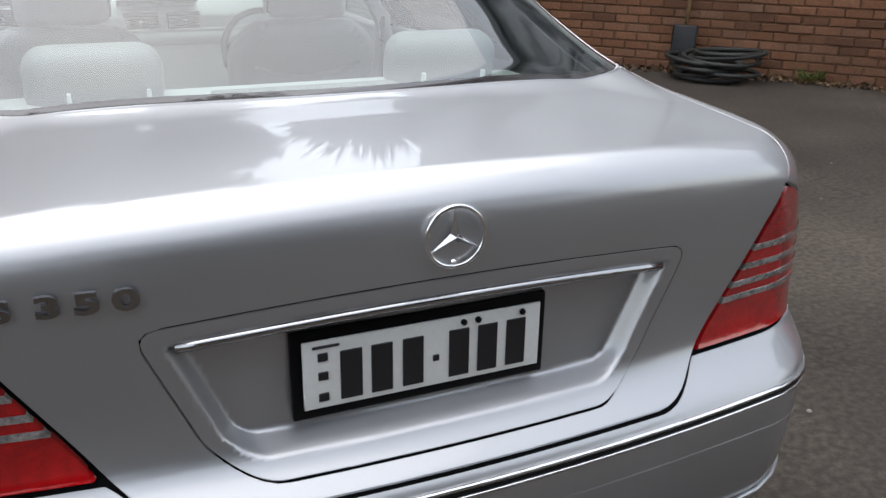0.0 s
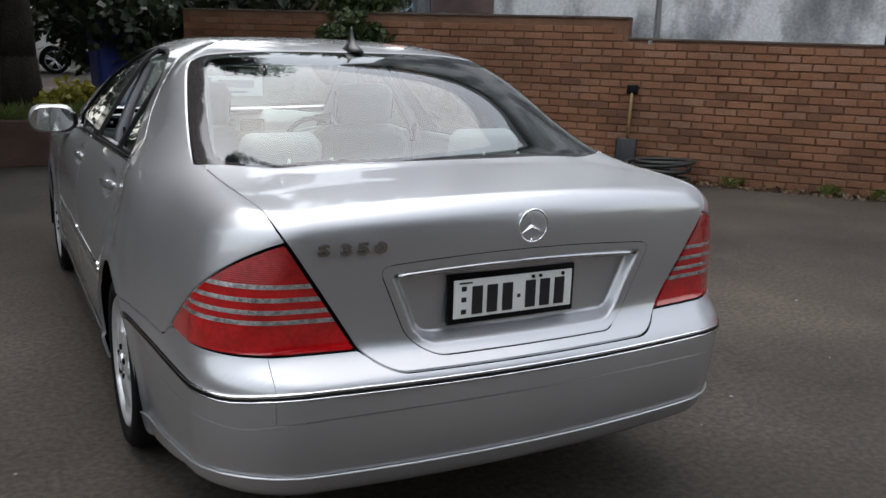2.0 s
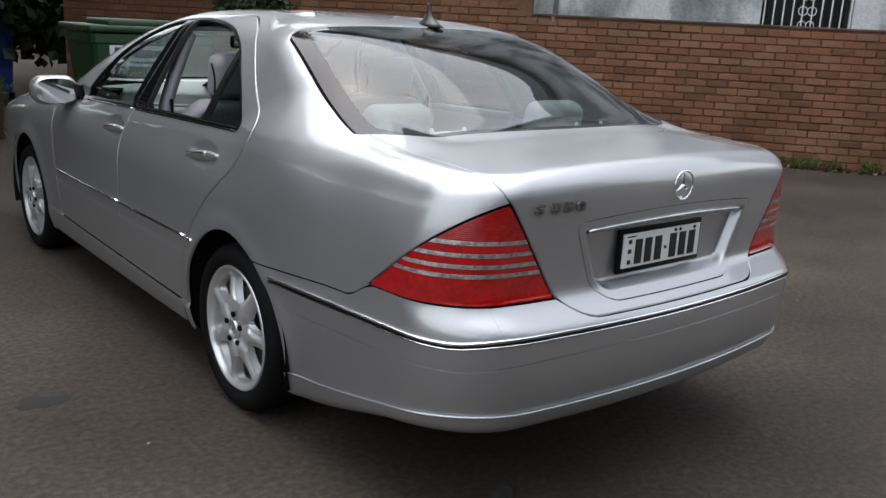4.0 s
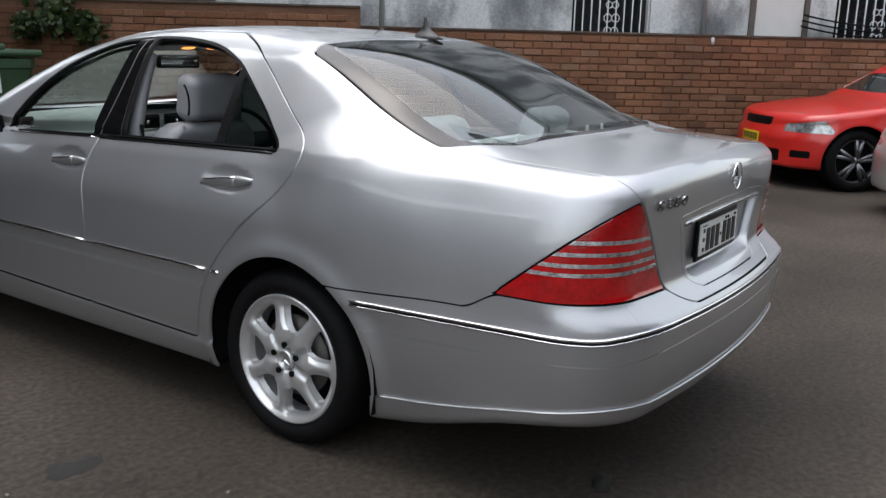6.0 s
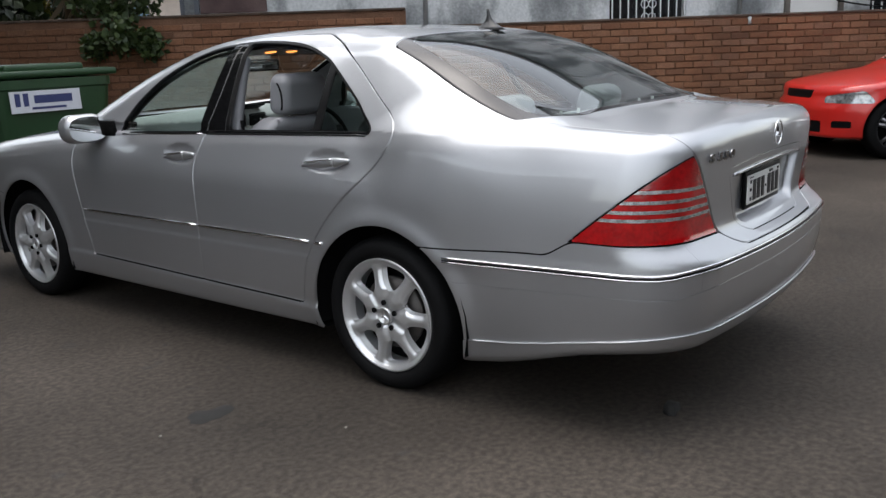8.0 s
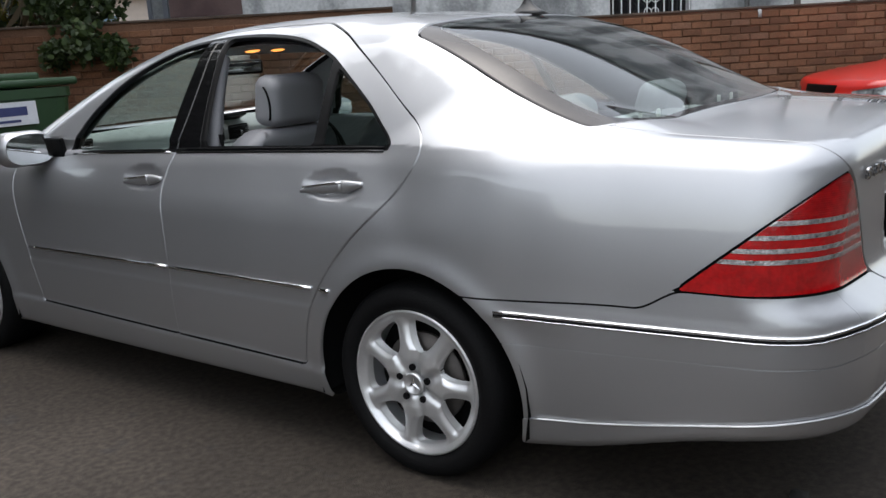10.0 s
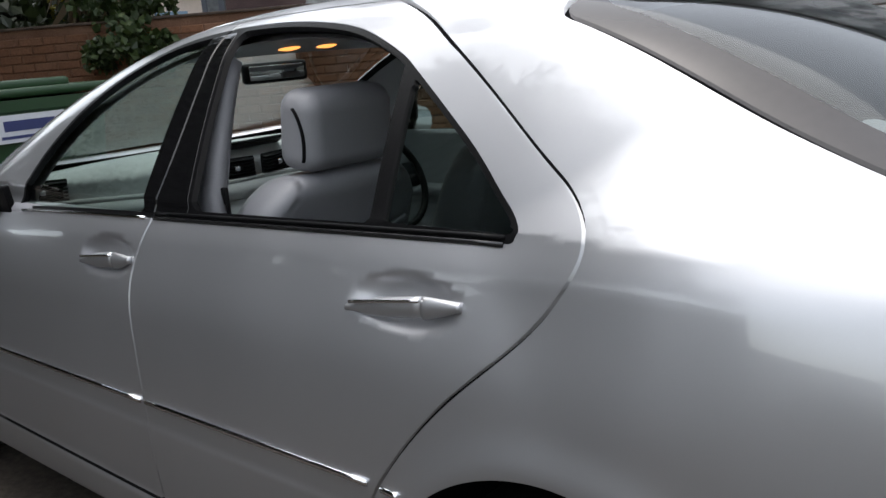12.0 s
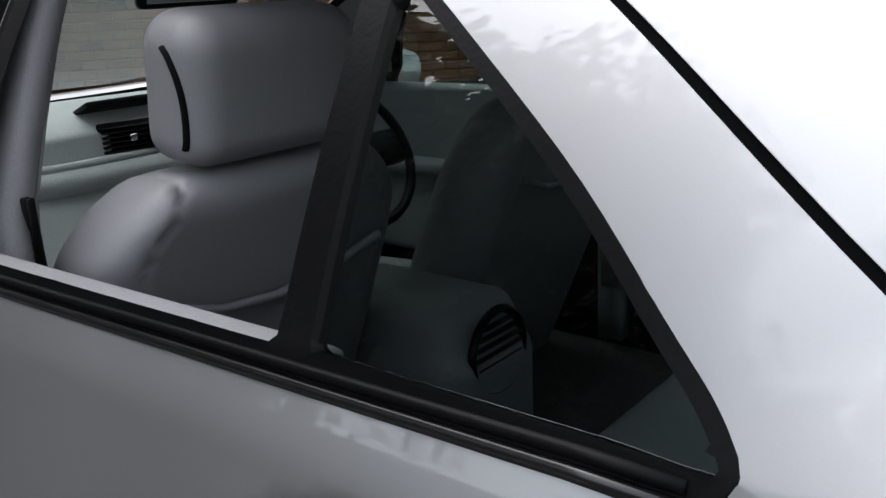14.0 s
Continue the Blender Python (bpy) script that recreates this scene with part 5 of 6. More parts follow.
bm = bmesh.new()
box(bm, at_wall(-4.13, -0.39, 2.38), (0.85, 0.02, 1.05), WROT)
on_building("brown_patch", bm, noisy("brown_paint", [(0.35, (0.085, 0.055, 0.055)), (0.65, (0.13, 0.09, 0.085))], 3, 5, 0.9), "faded brown painted patch")
bm = bmesh.new()
box(bm, at_wall(2.2, -0.9, 6.93), (14.6, 1.6, 0.3), WROT)
on_building("roof", bm, mat("roof_metal", (0.2, 0.2, 0.21), 0.6, var=0.1))

# shovel and dark hose heap at the foot of the wall
shovel = empty("garden_shovel", at_wall(-1.77, 0.05, 0), "old shovel with a wooden shaft leaning on the wall", "shovel")


def under(parent, name, bm, material, label="", smooth=True):
    o = part(name, bm, material, smooth=smooth)
    o.parent, o.matrix_parent_inverse = parent, parent.matrix_world.inverted()
    if label:
        o["label"] = label
    return o


bm = bmesh.new()
rod(bm, at_wall(-1.81, 0.14, 0.44), at_wall(-1.81, 0.04, 0.98), 0.019, 10)
under(shovel, "shaft", bm, mat("old_wood", (0.17, 0.105, 0.045), 0.7, var=0.3, fine=40))
bm = bmesh.new()
box(bm, at_wall(-1.81, 0.04, 1.02), (0.13, 0.035, 0.11), WROT, 0.015)
under(shovel, "grip", bm, RUBBER)
bm = bmesh.new()
box(bm, at_wall(-1.81, 0.18, 0.30), (0.24, 0.04, 0.34), WROT @ Matrix.Rotation(-0.22, 3, "X"), 0.018)
under(shovel, "blade", bm, mat("dull_steel", (0.025, 0.026, 0.028), 0.5, 0.6, var=0.3))
heap = empty("hose_heap", at_wall(-1.45, 0.3, 0), "heap of dark hose at the foot of the wall", "hose")
rnd = random.Random(3)
for k in range(9):
    bm = bmesh.new()
    cx, r = rnd.uniform(-0.12, 0.12), rnd.uniform(0.24, 0.36)
    ring = [(0.022 * math.cos(q), r + 0.022 * math.sin(q)) for q in [2 * math.pi * i / 8 for i in range(8)]]
    spun(bm, ring, (0, 0, 0), "z", 28)
    bmesh.ops.transform(bm, matrix=Matrix.Translation(at_wall(-1.45 + cx, 0.40 + rnd.uniform(-0.05, 0.05), 0.03 + 0.030 * k)) @ Euler((rnd.uniform(-0.12, 0.12), rnd.uniform(-0.1, 0.1), 0)).to_matrix().to_4x4(), verts=bm.verts)
    under(heap, "hose_coil", bm, mat("hose_rubber", (0.022, 0.022, 0.02), 0.6, var=0.3))


# ---- plants ----
def leaf_mat(name, lo, hi, trans=0.25):
    m = bpy.data.materials.new(name)
    m.use_nodes = True
    nt, b = m.node_tree, m.node_tree.nodes["Principled BSDF"]
    geo = nt.nodes.new("ShaderNodeNewGeometry")
    ramp = nt.nodes.new("ShaderNodeValToRGB")
    ramp.color_ramp.elements[0].color, ramp.color_ramp.elements[1].color = (*lo, 1), (*hi, 1)
    nt.links.new(geo.outputs["Random Per Island"], ramp.inputs[0])
    nt.links.new(ramp.outputs[0], b.inputs["Base Color"])
    b.inputs["Roughness"].default_value = 0.5
    tr, mx = nt.nodes.new("ShaderNodeBsdfTranslucent"), nt.nodes.new("ShaderNodeMixShader")
    mx.inputs[0].default_value = trans
    nt.links.new(ramp.outputs[0], tr.inputs[0])
    nt.links.new(b.outputs[0], mx.inputs[1])
    nt.links.new(tr.outputs[0], mx.inputs[2])
    nt.links.new(mx.outputs[0], nt.nodes["Material Output"].inputs[0])
    return m


def leaves(name, centres, n, size, material, spread, parent=None, seed=0, up=0.3, aspect=0.45):
    """Many small folded leaves scattered in clumps round the centres."""
    rg = np.random.RandomState(seed)
    C = np.array(centres, float)
    which = rg.randint(len(C), size=n)
    d = rg.normal(size=(n, 3))
    d *= (rg.rand(n, 1) ** 0.45) / np.linalg.norm(d, axis=1, keepdims=True)
    P = C[which][:, :3] + d * (np.array(spread) * C[which][:, 3:4])
    a = rg.normal(size=(n, 3)) + (0, 0, -up)
    a /= np.linalg.norm(a, axis=1, keepdims=True)
    b = np.cross(a, rg.normal(size=(n, 3)))
    b /= np.linalg.norm(b, axis=1, keepdims=True)
    c = np.cross(a, b)
    s = size * rg.uniform(0.6, 1.3, (n, 1))
    V = np.stack([P, P + a * s * 0.5 + b * s * aspect + c * s * 0.08, P + a * s, P + a * s * 0.5 - b * s * aspect + c * s * 0.08], 1).reshape(-1, 3)
    i = np.arange(n)[:, None] * 4
    F = np.concatenate([i + (0, 1, 2), i + (0, 2, 3)])
    me = bpy.data.meshes.new(name)
    me.from_pydata(V.tolist(), [], F.tolist())
    me.materials.append(material)
    ob = new(name, me)
    if parent:
        ob.parent, ob.matrix_parent_inverse = parent, parent.matrix_world.inverted()
    return ob


BARK = noisy("bark", [(0.3, (0.008, 0.0065, 0.005)), (0.7, (0.026, 0.021, 0.016))], 4, 6, 0.95, 0.9, 40, 0.03, (1, 1, 0.25))
GREEN = leaf_mat("leaf_green", (0.018, 0.035, 0.010), (0.055, 0.085, 0.022))
DEEP = leaf_mat("leaf_deep", (0.010, 0.018, 0.007), (0.030, 0.045, 0.014), 0.15)
YELLOW = leaf_mat("leaf_yellow", (0.16, 0.15, 0.02), (0.30, 0.26, 0.03), 0.35)
FRESH = leaf_mat("leaf_fresh", (0.05, 0.08, 0.015), (0.12, 0.14, 0.03), 0.3)


def tree(name, at, trunk_r, height, crown_r, crown_z, n, label, seed=0, leaf=0.14, material=None, limbs=7):
    rnd = random.Random(seed)
    t = empty(name, at, label, "tree")
    bm = bmesh.new()
    pts, rad = [], []
    for k in range(9):
        q = k / 8
        pts.append(Vector(at) + Vector((0.12 * math.sin(3 * q + seed), 0.10 * math.sin(2.3 * q + 1), height * q)))
        rad.append(trunk_r * (1.25 - 0.25 * min(1, q * 6)) * (1 - 0.55 * q))
    for a, b, r1, r2 in zip(pts, pts[1:], rad, rad[1:]):
        rod(bm, a, b + (b - a) * 0.03, r1, 14, r2)
    centres = []
    for k in range(limbs):
        a = 2 * math.pi * k / limbs + rnd.uniform(-0.4, 0.4)
        s = pts[4 + k % 4]
        e = Vector(at) + Vector((crown_r * rnd.uniform(0.5, 1.0) * math.cos(a), crown_r * rnd.uniform(0.5, 1.0) * math.sin(a), crown_z + rnd.uniform(-0.8, 1.6)))
        m = (s + e) / 2 + Vector((0, 0, 0.4))
        rod(bm, s, m, trunk_r * 0.42, 8, trunk_r * 0.26)
        rod(bm, m, e, trunk_r * 0.26, 8, trunk_r * 0.06)
        for _ in range(5):
            centres.append((*(e + Vector((rnd.uniform(-1, 1), rnd.uniform(-1, 1), rnd.uniform(-0.6, 0.8))) * crown_r * 0.35), rnd.uniform(0.5, 1.0)))
    under(t, "trunk", bm, BARK)
    leaves("crown", centres, n, leaf, material or GREEN, (crown_r * 0.42, crown_r * 0.42, crown_r * 0.32), t, seed)
    return t


tree("street_tree", (-0.72, 10.3, 0.45), 0.21, 5.5, 2.6, 4.6, 26000, "dark-trunked tree in the raised bed", 4, 0.15, DEEP)
tree("far_tree", (-7.5, 19.0, -0.5), 0.3, 7.0, 4.0, 4.6, 16000, "tall leafy tree beyond the yard", 11, 0.22, DEEP)
tree("far_tree", (4.5, 24.0, -0.5), 0.3, 5.4, 4.2, 3.4, 16000, "tall leafy tree beyond the yard", 12, 0.24, DEEP)
tree("far_tree", (-1.5, 33.0, -0.5), 0.3, 8.0, 5.5, 4.5, 16000, "tall leafy tree beyond the yard", 13, 0.28, DEEP)
# unseen trees: western ones inferred from reflections, southern pair added to block sky
for x, y, z, seed, n in ((-6.0, 8.2, 4.6, 24, 40000), (-5.8, 11.4, 5.0, 22, 40000), (-6.0, 14.5, 5.4, 27, 40000), (-9.0, 10.6, 8.4, 28, 30000), (-2.5, -11.0, 5.2, 25, 14000), (4.5, -10.5, 5.4, 23, 14000)):
    tree("unseen_tree", (x, y, 0), 0.28, z + 1.4, 3.8, z, n, "broad leafy tree out of view, screening sky round the yard", seed, 0.15 if n > 20000 else 0.24, DEEP, 9)

back = at_wall(-9.5, -3.0, 0)
tree("back_tree", back, 0.22, 3.2, 2.6, 2.1, 20000, "dense dark tree behind the brick wall", 29, 0.17, DEEP, 9)

# raised bed with grass
bed = empty("raised_bed", (-4.2, 9.9, 0), "low dark brick bed edged with a wall, filled with grass", "garden bed")
bm = bmesh.new()
box(bm, (-4.2, 9.25, 0.25), (8.4, 0.2, 0.50), None, 0.015)
under(bed, "bed_wall", bm, noisy("dark_brick", [(0.3, (0.030, 0.018, 0.013)), (0.7, (0.065, 0.038, 0.027))], 3, 6, 0.9), smooth=False)
bm = bmesh.new()
box(bm, (-4.2, 10.3, 0.23), (8.4, 2.0, 0.46), None, 0.02)
under(bed, "bed_soil", bm, noisy("soil", [(0.3, (0.04, 0.045, 0.02)), (0.7, (0.08, 0.085, 0.03))], 4, 6, 0.95), smooth=False)
g = leaves("grass", [(x, y, 0.48, 1) for x in np.linspace(-8.2, -0.1, 24) for y in (9.5, 9.9, 10.4, 10.9)], 9000, 0.16, FRESH, (0.25, 0.2, 0.06), None, 5, up=-2.2, aspect=0.06)
tagged(g, "rough green grass in the raised bed", "grass", kind="stuff")
b_ = leaves("yellow_shrub", [(-0.25, 10.3, 0.70, 1), (-0.5, 10.1, 0.62, 0.8), (-0.1, 10.4, 0.65, 0.8)], 900, 0.09, YELLOW, (0.25, 0.2, 0.2), None, 9)
tagged(b_, "low yellow-green shrub in the bed", "shrub")

# shrub over the wall, palm and yellow bush behind it
sh = empty("wall_shrub", at_wall(-5.35, 0.1, 1.3), "leafy green shrub hanging over the brick wall", "shrub")
leaves("leaf_mass", [(*at_wall(s, o, z), r) for s, o, z, r in ((-5.75, 0.15, 1.50, 0.6), (-5.4, 0.2, 1.62, 0.8), (-5.1, 0.1, 1.50, 0.6), (-5.6, -0.1, 1.95, 1.0), (-5.25, -0.15, 2.1, 1.0), (-5.5, -0.3, 2.5, 1.1), (-5.2, -0.2, 2.7, 0.9), (-5.95, -0.3, 2.1, 0.8))],
       2600, 0.085, GREEN, (0.33, 0.25, 0.3), sh, 31, up=0.6)
bm = bmesh.new()
for k in range(6):
    rod(bm, at_wall(-5.45 + 0.02 * k, -0.3, 1.2), at_wall(-5.9 + 0.16 * k, -0.1, 2.3 + 0.05 * k), 0.016, 6, 0.005)
under(sh, "stems", bm, BARK)
palm = empty("palm_tree", at_wall(-6.25, -1.2, 0), "palm with a skirt of dry hanging fronds", "palm tree")
bm = bmesh.new()
rod(bm, at_wall(-6.25, -1.2, 0), at_wall(-6.25, -1.2, 4.2), 0.2, 14, 0.16)
under(palm, "trunk", bm, BARK)
DRY = leaf_mat("dry_frond", (0.06, 0.04, 0.02), (0.14, 0.10, 0.05), 0.1)
leaves("dry_skirt", [(*at_wall(-6.25, -1.2, z), 1) for z in (1.9, 2.3, 2.7, 3.1, 3.5)], 900, 0.75, DRY, (0.26, 0.26, 0.2), palm, 41, up=5.0, aspect=0.025)
leaves("fronds", [(*at_wall(-6.25, -1.2, 4.4), 1)], 500, 1.5, GREEN, (0.3, 0.3, 0.3), palm, 42, up=-0.4, aspect=0.03)
yb = leaves("yellow_bush", [(*at_wall(-7.0, -2.5, z), 1) for z in (1.5, 1.9, 2.2)], 1500, 0.12, YELLOW, (0.4, 0.4, 0.35), None, 43)
tagged(yb, "bright yellow-green bush behind the wall", "bush")

# far house with a red tiled roof
house = empty("far_house", (11.2, 27.0, 0), "far house with pale walls and a red tiled roof", "house")
bm = bmesh.new()
box(bm, (11.2, 28.0, 1.6), (9, 7, 4.0))
under(house, "wall", bm, mat("house_wall", (0.5, 0.42, 0.36), 0.8, var=0.1), smooth=False)
bm = bmesh.new()
rv = [bm.verts.new(v) for v in ((6.4, 24.2, 3.4), (16.0, 24.2, 3.4), (16.0, 31.8, 3.4), (6.4, 31.8, 3.4), (8.6, 28.0, 5.4), (13.8, 28.0, 5.4))]
for f in ((0, 1, 5, 4), (1, 2, 5), (2, 3, 4, 5), (3, 0, 4), (3, 2, 1, 0)):
    bm.faces.new([rv[i] for i in f])
under(house, "roof", bm, noisy("roof_tiles", [(0.35, (0.22, 0.07, 0.045)), (0.65, (0.36, 0.14, 0.09))], 6, 4, 0.8), smooth=False)
for x in (8.6, 11.0, 13.4):
    bm = bmesh.new()
    box(bm, (x, 24.47, 2.3), (1.1, 0.08, 1.1), None, 0.02)
    under(house, "window", bm, mat("far_pane", (0.12, 0.2, 0.28), 0.15, var=0.1), smooth=False)


# ---- wheeled bins ----
def wheelie(name, c, w, d, h, yaw, col, label, with_label=False):
    b = empty(name, c, label, "bin")
    b.matrix_world = Matrix.Translation(c) @ Matrix.Rotation(yaw, 4, "Z")
    m = mat(name + "_plastic", col, 0.45, var=0.12, scale=3, fine=120, bump=0.1)
    bm = bmesh.new()
    rings = []
    for z, k in ((0.16, 0.82), (0.24, 0.84), (h * 0.80, 0.97), (h * 0.81, 1.0), (h * 0.87, 1.0), (h * 0.87, 0.96)):
        ring = []
        for i in range(24):
            a = 2 * math.pi * i / 24
            cx, sy = math.cos(a), math.sin(a)
            ring.append(bm.verts.new((w / 2 * k * math.copysign(abs(cx) ** 0.25, cx), d / 2 * k * math.copysign(abs(sy) ** 0.25, sy), z)))
        rings.append(ring)
    for A, B in zip(rings, rings[1:]):
        for i in range(24):
            bm.faces.new((A[i], A[(i + 1) % 24], B[(i + 1) % 24], B[i]))
    bm.faces.new(rings[0][::-1])
    bm.faces.new(rings[-1])
    part("bin_body", bm, m, b, smooth=False)
    bm = bmesh.new()
    box(bm, (0, 0, h * 0.905), (w * 1.03, d * 1.02, h * 0.05), None, 0.03, 3)
    box(bm, (-w * 0.05, -d * 0.1, h * 0.945), (w * 0.62, d * 0.7, h * 0.055), None, 0.03, 3)
    part("lid", bm, m, b, "ribbed plastic lid")
    for sx in (-1, 1):
        bm = bmesh.new()
        box(bm, (sx * w * 0.50, -d * 0.3, h * 0.90), (0.05, 0.10, 0.07), None, 0.015)
        part("lifting_lug", bm, m, b)
        for sy in (-1, 1):
            bm = bmesh.new()
            rod(bm, (sx * w * 0.36 - 0.025, sy * d * 0.36, 0.08), (sx * w * 0.36 + 0.025, sy * d * 0.36, 0.08), 0.08, 16)
            box(bm, (sx * w * 0.36, sy * d * 0.36, 0.145), (0.07, 0.07, 0.04))
            part("castor", bm, RUBBER, b)
    if with_label:
        bm = bmesh.new()
        box(bm, (-0.12, -d / 2 * 0.985, h * 0.72), (0.70, 0.012, 0.20), Matrix.Rotation(radians(-3), 3, "X"), 0.003)
        lab = part("sign", bm, mat("sign_white", (0.55, 0.56, 0.60), 0.5, var=0.1), b, "white sign with a dark blue firm name", smooth=False)
        navy = mat("sign_blue", (0.03, 0.04, 0.13), 0.5, var=0.1)
        for x, ww, z, hh in ((-0.40, 0.05, 0.735, 0.12), (-0.32, 0.05, 0.735, 0.12), (-0.05, 0.38, 0.735, 0.075), (-0.10, 0.34, 0.675, 0.022)):
            bm = bmesh.new()
            box(bm, (x, -d / 2 * 0.985 - 0.008 + (z - 0.72) * 0.05, h * z), (ww, 0.004, hh))
            part("bar", bm, navy, lab, smooth=False)
    return b


wheelie("green_waste_bin", (1.09, 8.09, 0), 1.28, 0.98, 1.36, 0.0, (0.012, 0.045, 0.014), "large dark green wheeled waste bin with a white sign", True)
wheelie("blue_waste_bin", (0.62, 13.0, 0), 0.72, 0.8, 1.72, 0.1, (0.006, 0.022, 0.16), "blue wheeled waste bin beside the grass")


# ---- other cars ----
def small_car(name, label, paint, at, yaw, L=4.9, W=1.86, roof=None, deck=None, axles=(0.95, 3.78), wheel_r=0.33, h=0.036, sill=0.22, belt=0.93):
    """A parked car, nose towards its own +y, from a smooth solid cut into paint and glass."""
    roof = roof or curve((0.4, 0.9, 1.5, 2.3, 2.9, 3.6, 4.0), (0.95, 1.16, 1.39, 1.45, 1.40, 1.03, 0.86))
    deck = deck or curve((0.0, 0.15, 0.9, 3.3, 4.0, 4.5, 4.8, 4.95), (0.90, 0.98, 1.02, 0.985, 0.925, 0.83, 0.73, 0.64))
    tuck = curve((0.15, 0.35, 0.6, 0.8, 0.95, 1.1), (0.06, 0.01, 0.0, 0.012, 0.05, 0.13))
    c = empty(name, (0, 0, 0), label, "car")
    c.matrix_world = Matrix.Translation(at) @ Matrix.Rotation(yaw, 4, "Z")

    def f(p):
        x, y, z = np.abs(p[..., 0]), p[..., 1], p[..., 2]
        ins = tuck(z)
        plan = W / 2 - 0.05 * sstep(L - 0.9, L, y) - 0.05 * sstep(0.7, 0, y)
        arch = np.minimum(np.hypot(y - axles[0], z - wheel_r), np.hypot(y - axles[1], z - wheel_r))
        plan = plan + 0.018 * np.exp(-((arch - wheel_r - 0.05) / 0.06) ** 2)
        low = smax(x - plan + ins, y - (L - 0.30 * x * x - 0.05 * sstep(0.5, 0.7, z)), 0.22)
        low = smax(low, 0.12 * x * x - y + 0.03 * sstep(0.6, 0.9, z), 0.15)
        low = smax(low, z - deck(y) + 0.06 * x * x, 0.07)
        low = smax(low, sill - z, 0.04)
        rise = np.maximum(z - belt, 0)
        up = smax((x - (W / 2 - 0.10 - 0.55 * rise)) * 0.87, z - roof(y) + 0.07 * x * x, 0.08)
        return smin(low, np.maximum(up, np.maximum(0.35 - y, y - L + 0.7)), 0.04)

    sk = skin(f, (-W / 2 - 0.06, -0.05, 0.12), (W / 2 + 0.06, L + 0.06, float(roof(np.array([1.5, 2.0, 2.3, 2.6])).max()) + 0.06), h)
    for ax in axles:
        sk = cut(sk, lambda p: -np.maximum(np.hypot(p[:, 1] - ax, p[:, 2] - wheel_r) - wheel_r - 0.045, 0.5 - np.abs(p[:, 0])))

    def f_pane(p):
        x, y, z = np.abs(p[:, 0]), p[:, 1], p[:, 2]
        side = np.max([belt + 0.05 - z, z - (roof(y) - 0.10), 0.52 - x], 0)
        end = np.max([0.60 * 0 + z - roof(np.full_like(y, 2.3)) + 0.10, deck(y) + 0.05 - z, x - (W / 2 - 0.19 - 0.5 * np.maximum(z - belt, 0)), np.minimum(y - 1.5, 3.0 - y)], 0)
        return np.minimum(side, end)
    return c, f, sk, f_pane


def finish_car(c, f, sk, f_pane, paint, axles, W, wheel_r, rim_mat, lamps=()):
    rest = cut(sk, no(f_pane))
    for nm, ff, m, lab in lamps:
        for left in (True, False):
            piece = cut(cut(sk, ff), half_space(left))
            if len(piece[1]):
                o = panel(nm, piece, m, c, f=f, depth=0.01, label=lab)
        rest = cut(rest, no(ff), -0.003)
    panel("body_shell", rest, paint, c, f=f, depth=0.012)
    panel("window_glass", cut(sk, f_pane), mat("car_glass", (0.03, 0.034, 0.034), 0.05, coat=1.0, var=0.1), c, f=f, depth=0, lift=-0.004)
    panel("joint_liner", sk, DARK, c, f=f, depth=0, lift=-0.02)
    for ax in axles:
        for sg in (-1, 1):
            w = empty("wheel", (0, 0, 0))
            w.parent = c
            w.matrix_basis = pose(sg * (W / 2 - 0.03), ax, wheel_r, 0, 0, 0 if sg < 0 else 180)
            bm = bmesh.new()
            R, r = wheel_r, wheel_r * 0.70
            spun(bm, [(0.0, r), (-0.012, r + 0.03), (0.0, R - 0.02), (0.025, R), (0.18, R), (0.20, r)], (0, 0, 0), seg=40)
            part("tyre", bm, TYRE, w)
            bm = bmesh.new()
            spun(bm, [(-0.002, r), (0.02, r - 0.015), (0.15, r - 0.015), (0.15, r)], (0, 0, 0), seg=40)
            part("rim_ring", bm, rim_mat, w)
            # same black disc for the shade inside the wheel
            bm = bmesh.new()
            spun(bm, [(0.06, 0.001), (0.06, r), (0.07, r), (0.07, 0.001)], (0, 0, 0), seg=24)
            part("brake_shadow", bm, DARK, w)
            for k in range(5):
                bm = bmesh.new()
                a = 2 * math.pi * k / 5 + 0.4
                for da in (-0.16, 0.16):
                    rod(bm, (0.008, 0.03 * math.cos(a), 0.03 * math.sin(a)), (0.008, (r - 0.01) * math.cos(a + da), (r - 0.01) * math.sin(a + da)), 0.026, 8, 0.020)
                part("spoke", bm, rim_mat, w)
            bm = bmesh.new()
            rod(bm, (-0.012, 0, 0), (0.02, 0, 0), 0.045, 20)
            part("hub_cap", bm, rim_mat, w)
    bm = bmesh.new()
    box(bm, (0, (axles[0] + axles[1]) / 2, wheel_r), (W * 0.62, axles[1] - axles[0] + 1.0, 0.25), None, 0.05)
    part("underbody", bm, DARK, c)
    bpy.context.view_layer.update()


RED_PAINT = mat("red_paint", (0.48, 0.013, 0.009), 0.35, 0.0, 0.6, 0.04, 2.0, 0, 600, coat_rough=0.12)
heading = math.atan2(-0.65, 0.76) * -1
front_left = Vector((6.85, 1.32, 0))
rc = Matrix.Rotation(heading, 3, "Z")
RED_AT = front_left - rc @ Vector((-0.90, 3.92, 0))
def f_hl(p):
    x, y, z = np.abs(p[:, 0]), p[:, 1], p[:, 2]
    return smax(smax(4.20 + 0.9 * np.maximum(z - 0.64, 0) - y, 0.52 - x, 0.03), np.maximum(z - (0.735 - 0.10 * (y - 4.3) - 0.10 * (0.93 - x)), 0.60 - z), 0.02)


